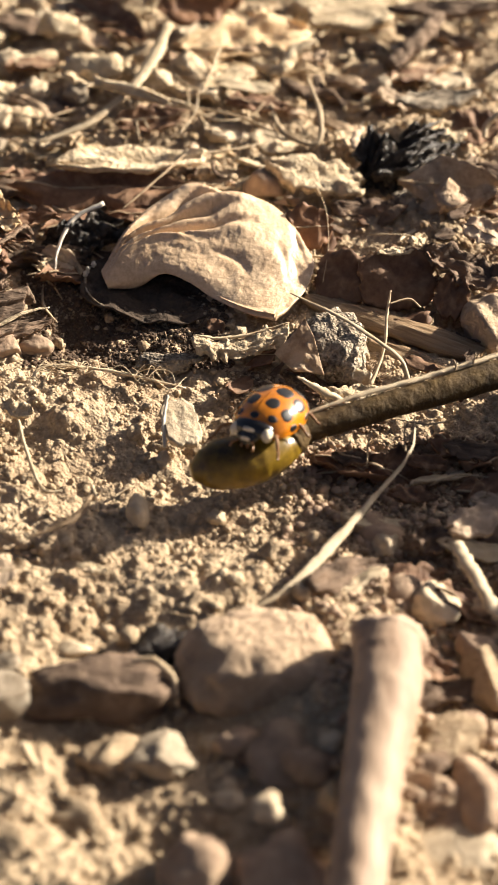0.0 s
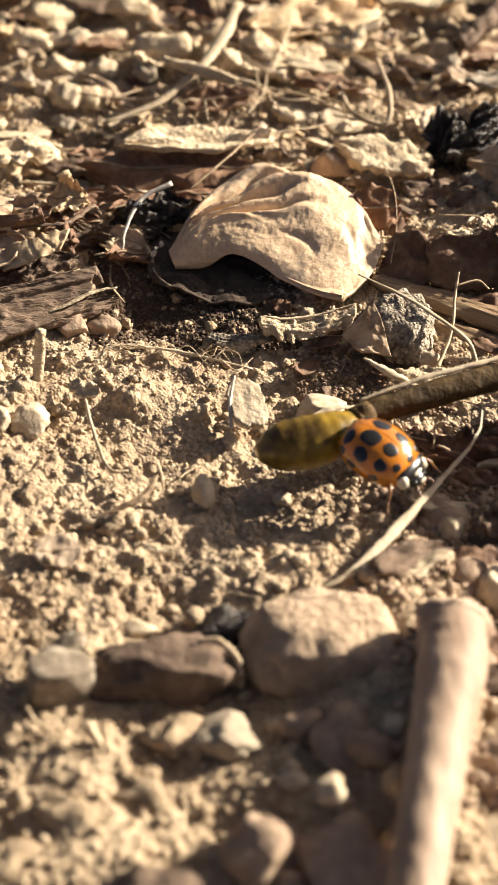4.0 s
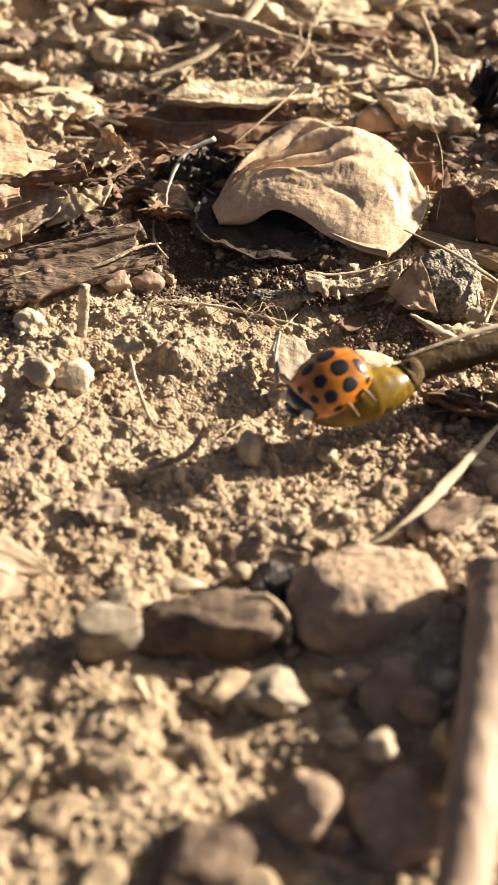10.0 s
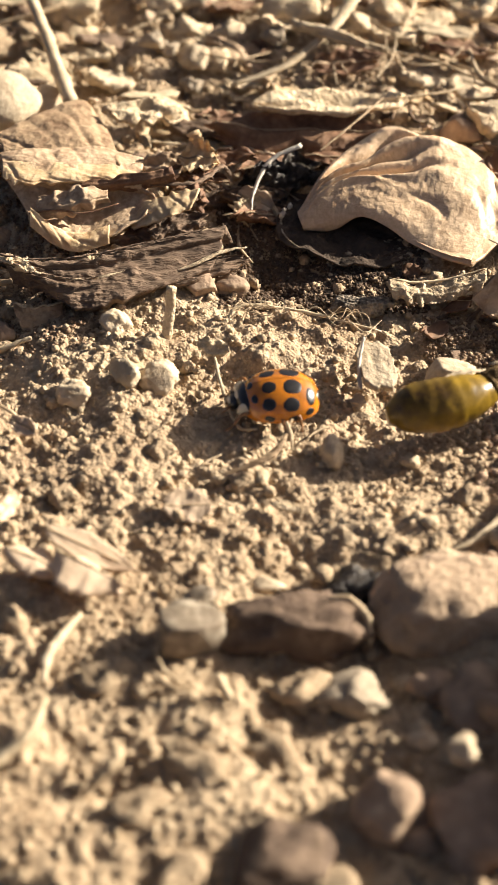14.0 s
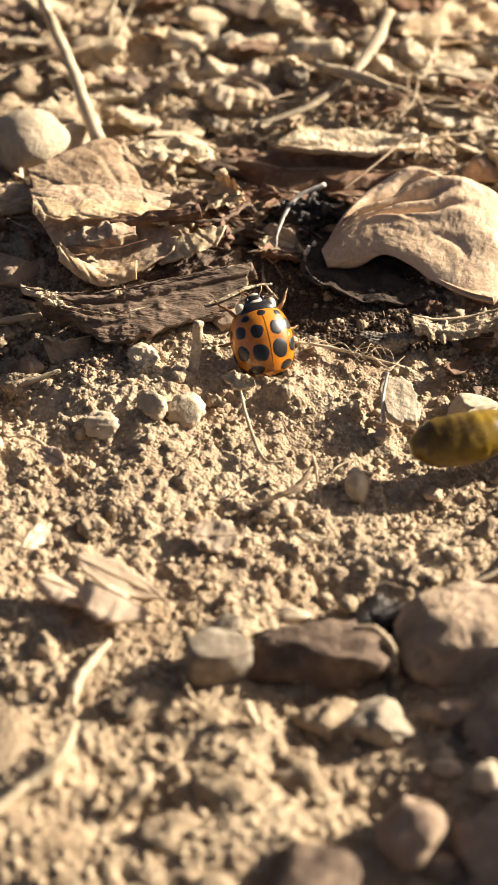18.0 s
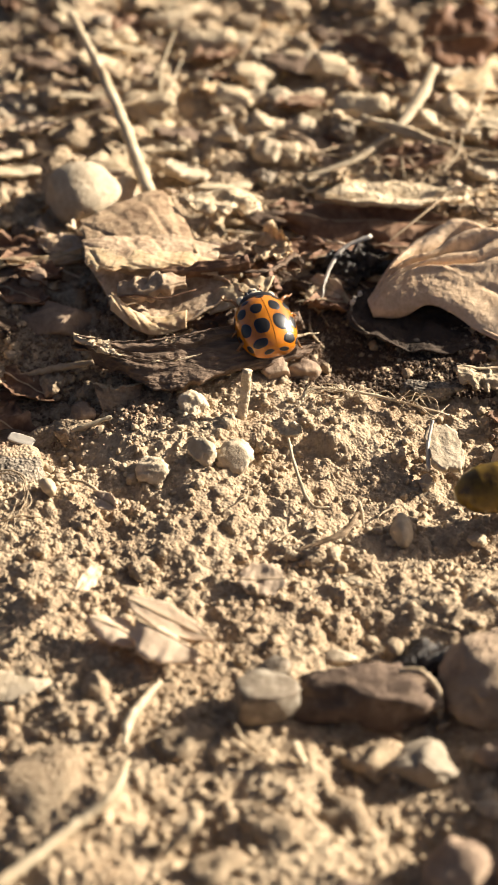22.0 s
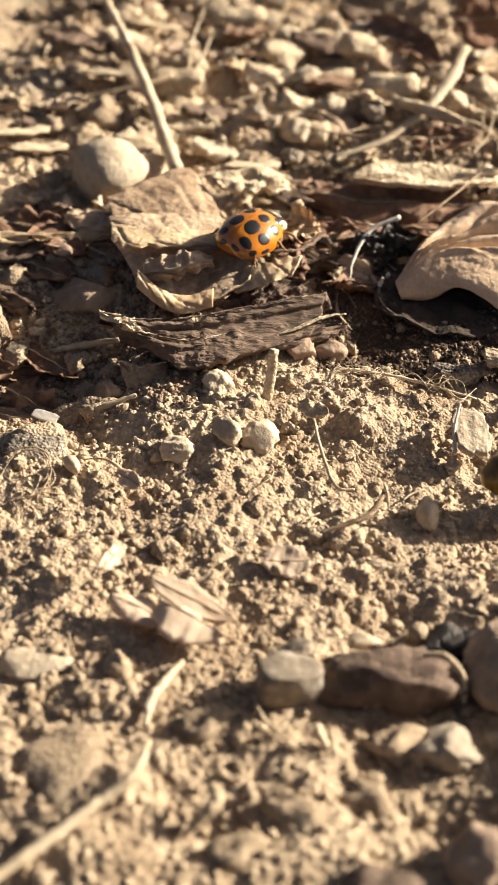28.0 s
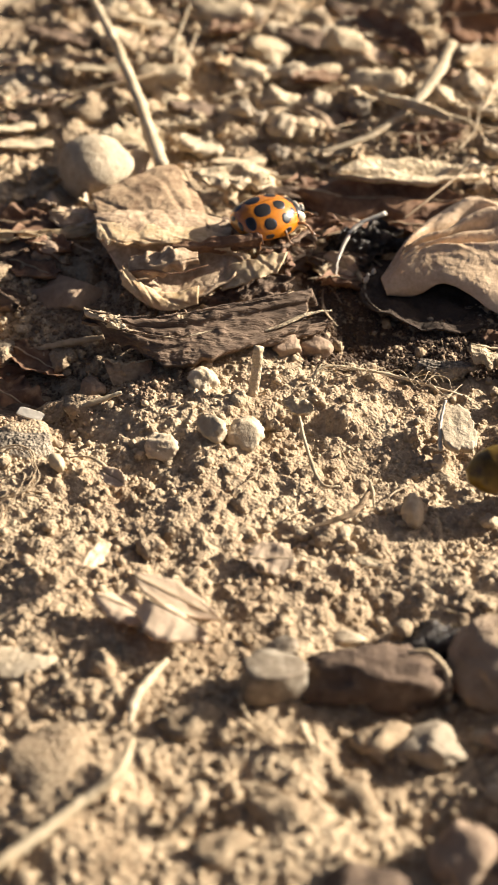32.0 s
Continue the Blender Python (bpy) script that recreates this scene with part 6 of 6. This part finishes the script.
# seconds, x, y, z in millimetres, heading, nose up, lean
BUG = [
    (0.0, 20.00, 0.00, 4.92, -126, 4, 8),
    (0.4, 19.55, -0.20, 4.92, -122, 2, 8),
    (0.8, 17.87, -0.37, 5.13, -110, -10, 0),
    (1.0, 17.65, 0.13, 5.13, -95, -10, 0),
    (1.4, 16.81, -1.19, 5.13, -82, -10, 0),
    (1.8, 17.33, -0.47, 5.11, -42, -5, 0),
    (2.0, 17.77, -2.32, 5.10, -30, 0, 0),
    (2.2, 17.77, -3.50, 4.61, -20, -5, 0),
    (2.6, 19.29, -3.11, 4.13, -30, -10, 0),
    (3.0, 20.32, -3.71, 3.64, -35, -12, 0),
    (3.4, 21.18, -3.56, 3.16, -42, -15, 0),
    (3.8, 22.61, -3.43, 2.66, -42, -15, 0),
    (4.0, 22.94, -3.80, 2.66, -38, -15, 0),
    (4.5, 20.01, -4.58, 3.21, -62, -20, 0),
    (6.5, 19.16, -3.50, 4.44, -95, -35, 0),
    (6.8, 18.17, -3.39, 4.44, -88, -35, 0),
    (7.1, 18.53, -3.99, 4.44, -100, -35, 0),
    (7.4, 18.60, -4.80, 4.39, -115, -32, 0),
    (7.7, 17.87, -4.92, 4.39, -115, -32, 0),
    (8.0, 18.07, -4.82, 4.39, -110, -32, 0),
    (8.3, 17.64, -4.65, 4.39, -80, -32, 0),
    (8.6, 17.87, -4.07, 4.39, -88, -32, 0),
    (8.9, 17.81, -3.30, 4.35, -110, -30, 0),
    (9.0, 17.72, -2.10, 4.35, -118, -30, 0),
    (9.2, 16.99, -2.49, 4.21, -138, -20, 0),
    (9.5, 16.88, -3.26, 4.21, -145, -20, 0),
    (9.8, 16.06, -2.55, 4.21, -150, -20, 0),
    (10.1, 15.59, -2.05, 4.21, -150, -20, 0),
    (10.4, 14.42, -1.32, 3.28, -153, -25, 0),
    (10.7, 13.14, -1.19, 1.71, -155, -20, 0),
    (11.0, 11.74, -1.43, 0.80, -162, -10, 16),
    (11.3, 10.63, -1.23, 0.57, -172, 0, 16),
    (11.6, 8.44, -1.65, 0.57, -165, 0, 16),
    (11.9, 7.15, -1.42, 0.57, -165, 0, 16),
    (12.2, 7.12, -0.58, 0.57, -172, 0, 16),
    (12.5, 7.20, 0.64, 0.57, -180, 0, 16),
    (12.8, 5.10, 0.61, 0.57, -180, 0, 16),
    (13.1, 5.64, 0.08, 0.58, -170, -5, 16),
    (13.4, 5.82, 0.05, 0.60, -155, -10, 16),
    (14.0, 5.45, 1.35, 0.50, -175, 0, 0),
    (14.8, 5.69, 3.72, 0.53, -210, 10, 0),
    (15.5, 6.33, 6.26, 0.56, -222, 15, 0),
    (15.8, 5.88, 7.92, 0.66, -218, 15, 0),
    (16.1, 4.31, 7.55, 0.76, -212, 15, 0),
    (16.4, 4.35, 8.43, 0.96, -205, 15, 0),
    (16.7, 3.90, 10.43, 1.28, -228, 25, 0),
    (17.0, 3.69, 10.71, 1.83, -232, 48, 0),
    (17.3, 3.73, 11.82, 1.83, -240, 50, 0),
    (17.6, 2.21, 13.30, 1.83, -250, 52, 0),
    (17.9, 2.21, 13.05, 2.03, -250, 52, 0),
    (18.4, 2.05, 12.64, 2.03, -250, 52, 0),
    (18.9, 2.37, 14.70, 2.43, -250, 52, 0),
    (19.4, 2.54, 17.15, 2.83, -246, 52, 0),
    (19.9, 1.49, 16.76, 2.83, -248, 52, 0),
    (20.4, 0.58, 19.06, 2.46, -255, 36, 0),
    (20.9, 0.20, 20.44, 2.46, -262, 36, 0),
    (21.4, -0.63, 20.65, 2.72, -256, 28, 0),
    (21.9, -1.34, 20.18, 3.04, -250, 22, 0),
    (22.4, -2.31, 19.23, 3.04, -254, 22, 0),
    (22.9, -3.37, 18.31, 3.04, -258, 22, 0),
    (23.4, -3.74, 18.53, 3.38, -252, 16, 4),
    (23.9, -4.96, 18.14, 4.04, -246, 8, 8),
    (24.4, -5.54, 18.68, 4.13, -252, 8, 5),
    (24.9, -6.29, 21.11, 4.34, -264, 22, 0),
    (25.4, -6.75, 21.42, 4.81, -270, 20, 0),
    (26.2, -6.44, 23.82, 4.93, -275, 10, 0),
    (27.0, -6.17, 26.37, 4.91, -285, 5, 0),
    (27.5, -6.46, 27.96, 4.90, -292, 4, 0),
    (28.0, -5.20, 28.15, 4.91, -308, 2, 4),
    (28.5, -4.54, 28.87, 4.90, -315, 0, 4),
    (29.0, -3.63, 29.42, 4.90, -325, 0, 4),
    (29.5, -3.29, 30.02, 4.90, -325, 0, 4),
    (30.0, -3.68, 28.93, 4.90, -325, 0, 4),
    (30.5, -3.16, 28.74, 4.90, -325, 0, 4),
    (31.0, -3.04, 29.65, 4.90, -328, 0, 4),
    (31.5, -2.87, 29.68, 4.90, -330, 0, 4),
    (32.0, -2.52, 30.39, 4.90, -328, 0, 4),
]


def motions():
    rows = []
    for t, x, y, z, head_, nose, lean in BUG:
        rows.append((t, pose(x * MM, y * MM, z * MM, 0, 0, head_) @ pose(0, 0, 0, lean, -nose, 0)))
    walk(bug, rows)
    for leg, x, y, phase in LEGS:
        rows = []
        for k in range(0, 129):
            t = k * 0.25
            going = min(1.0, max(0.12, pace(t)))
            swing = (20 if (k + phase) % 2 else -20) * going
            rows.append((t, pose(x * MM, y * MM, 0.75 * MM, (6 if (k + phase) % 2 else 0) * going * (1 if y > 0 else -1), 0, swing * (1 if y < 0 else -1))))
        walk(leg, rows)


def pace(t):
    """How briskly it walks: the way per second, against 4 mm."""
    for a, b in zip(BUG, BUG[1:]):
        if a[0] <= t <= b[0]:
            return (math.dist(a[1:4], b[1:4]) + abs(b[4] - a[4]) * 0.04) / max(b[0] - a[0], 0.1) / 4
    return 0.0


motions()
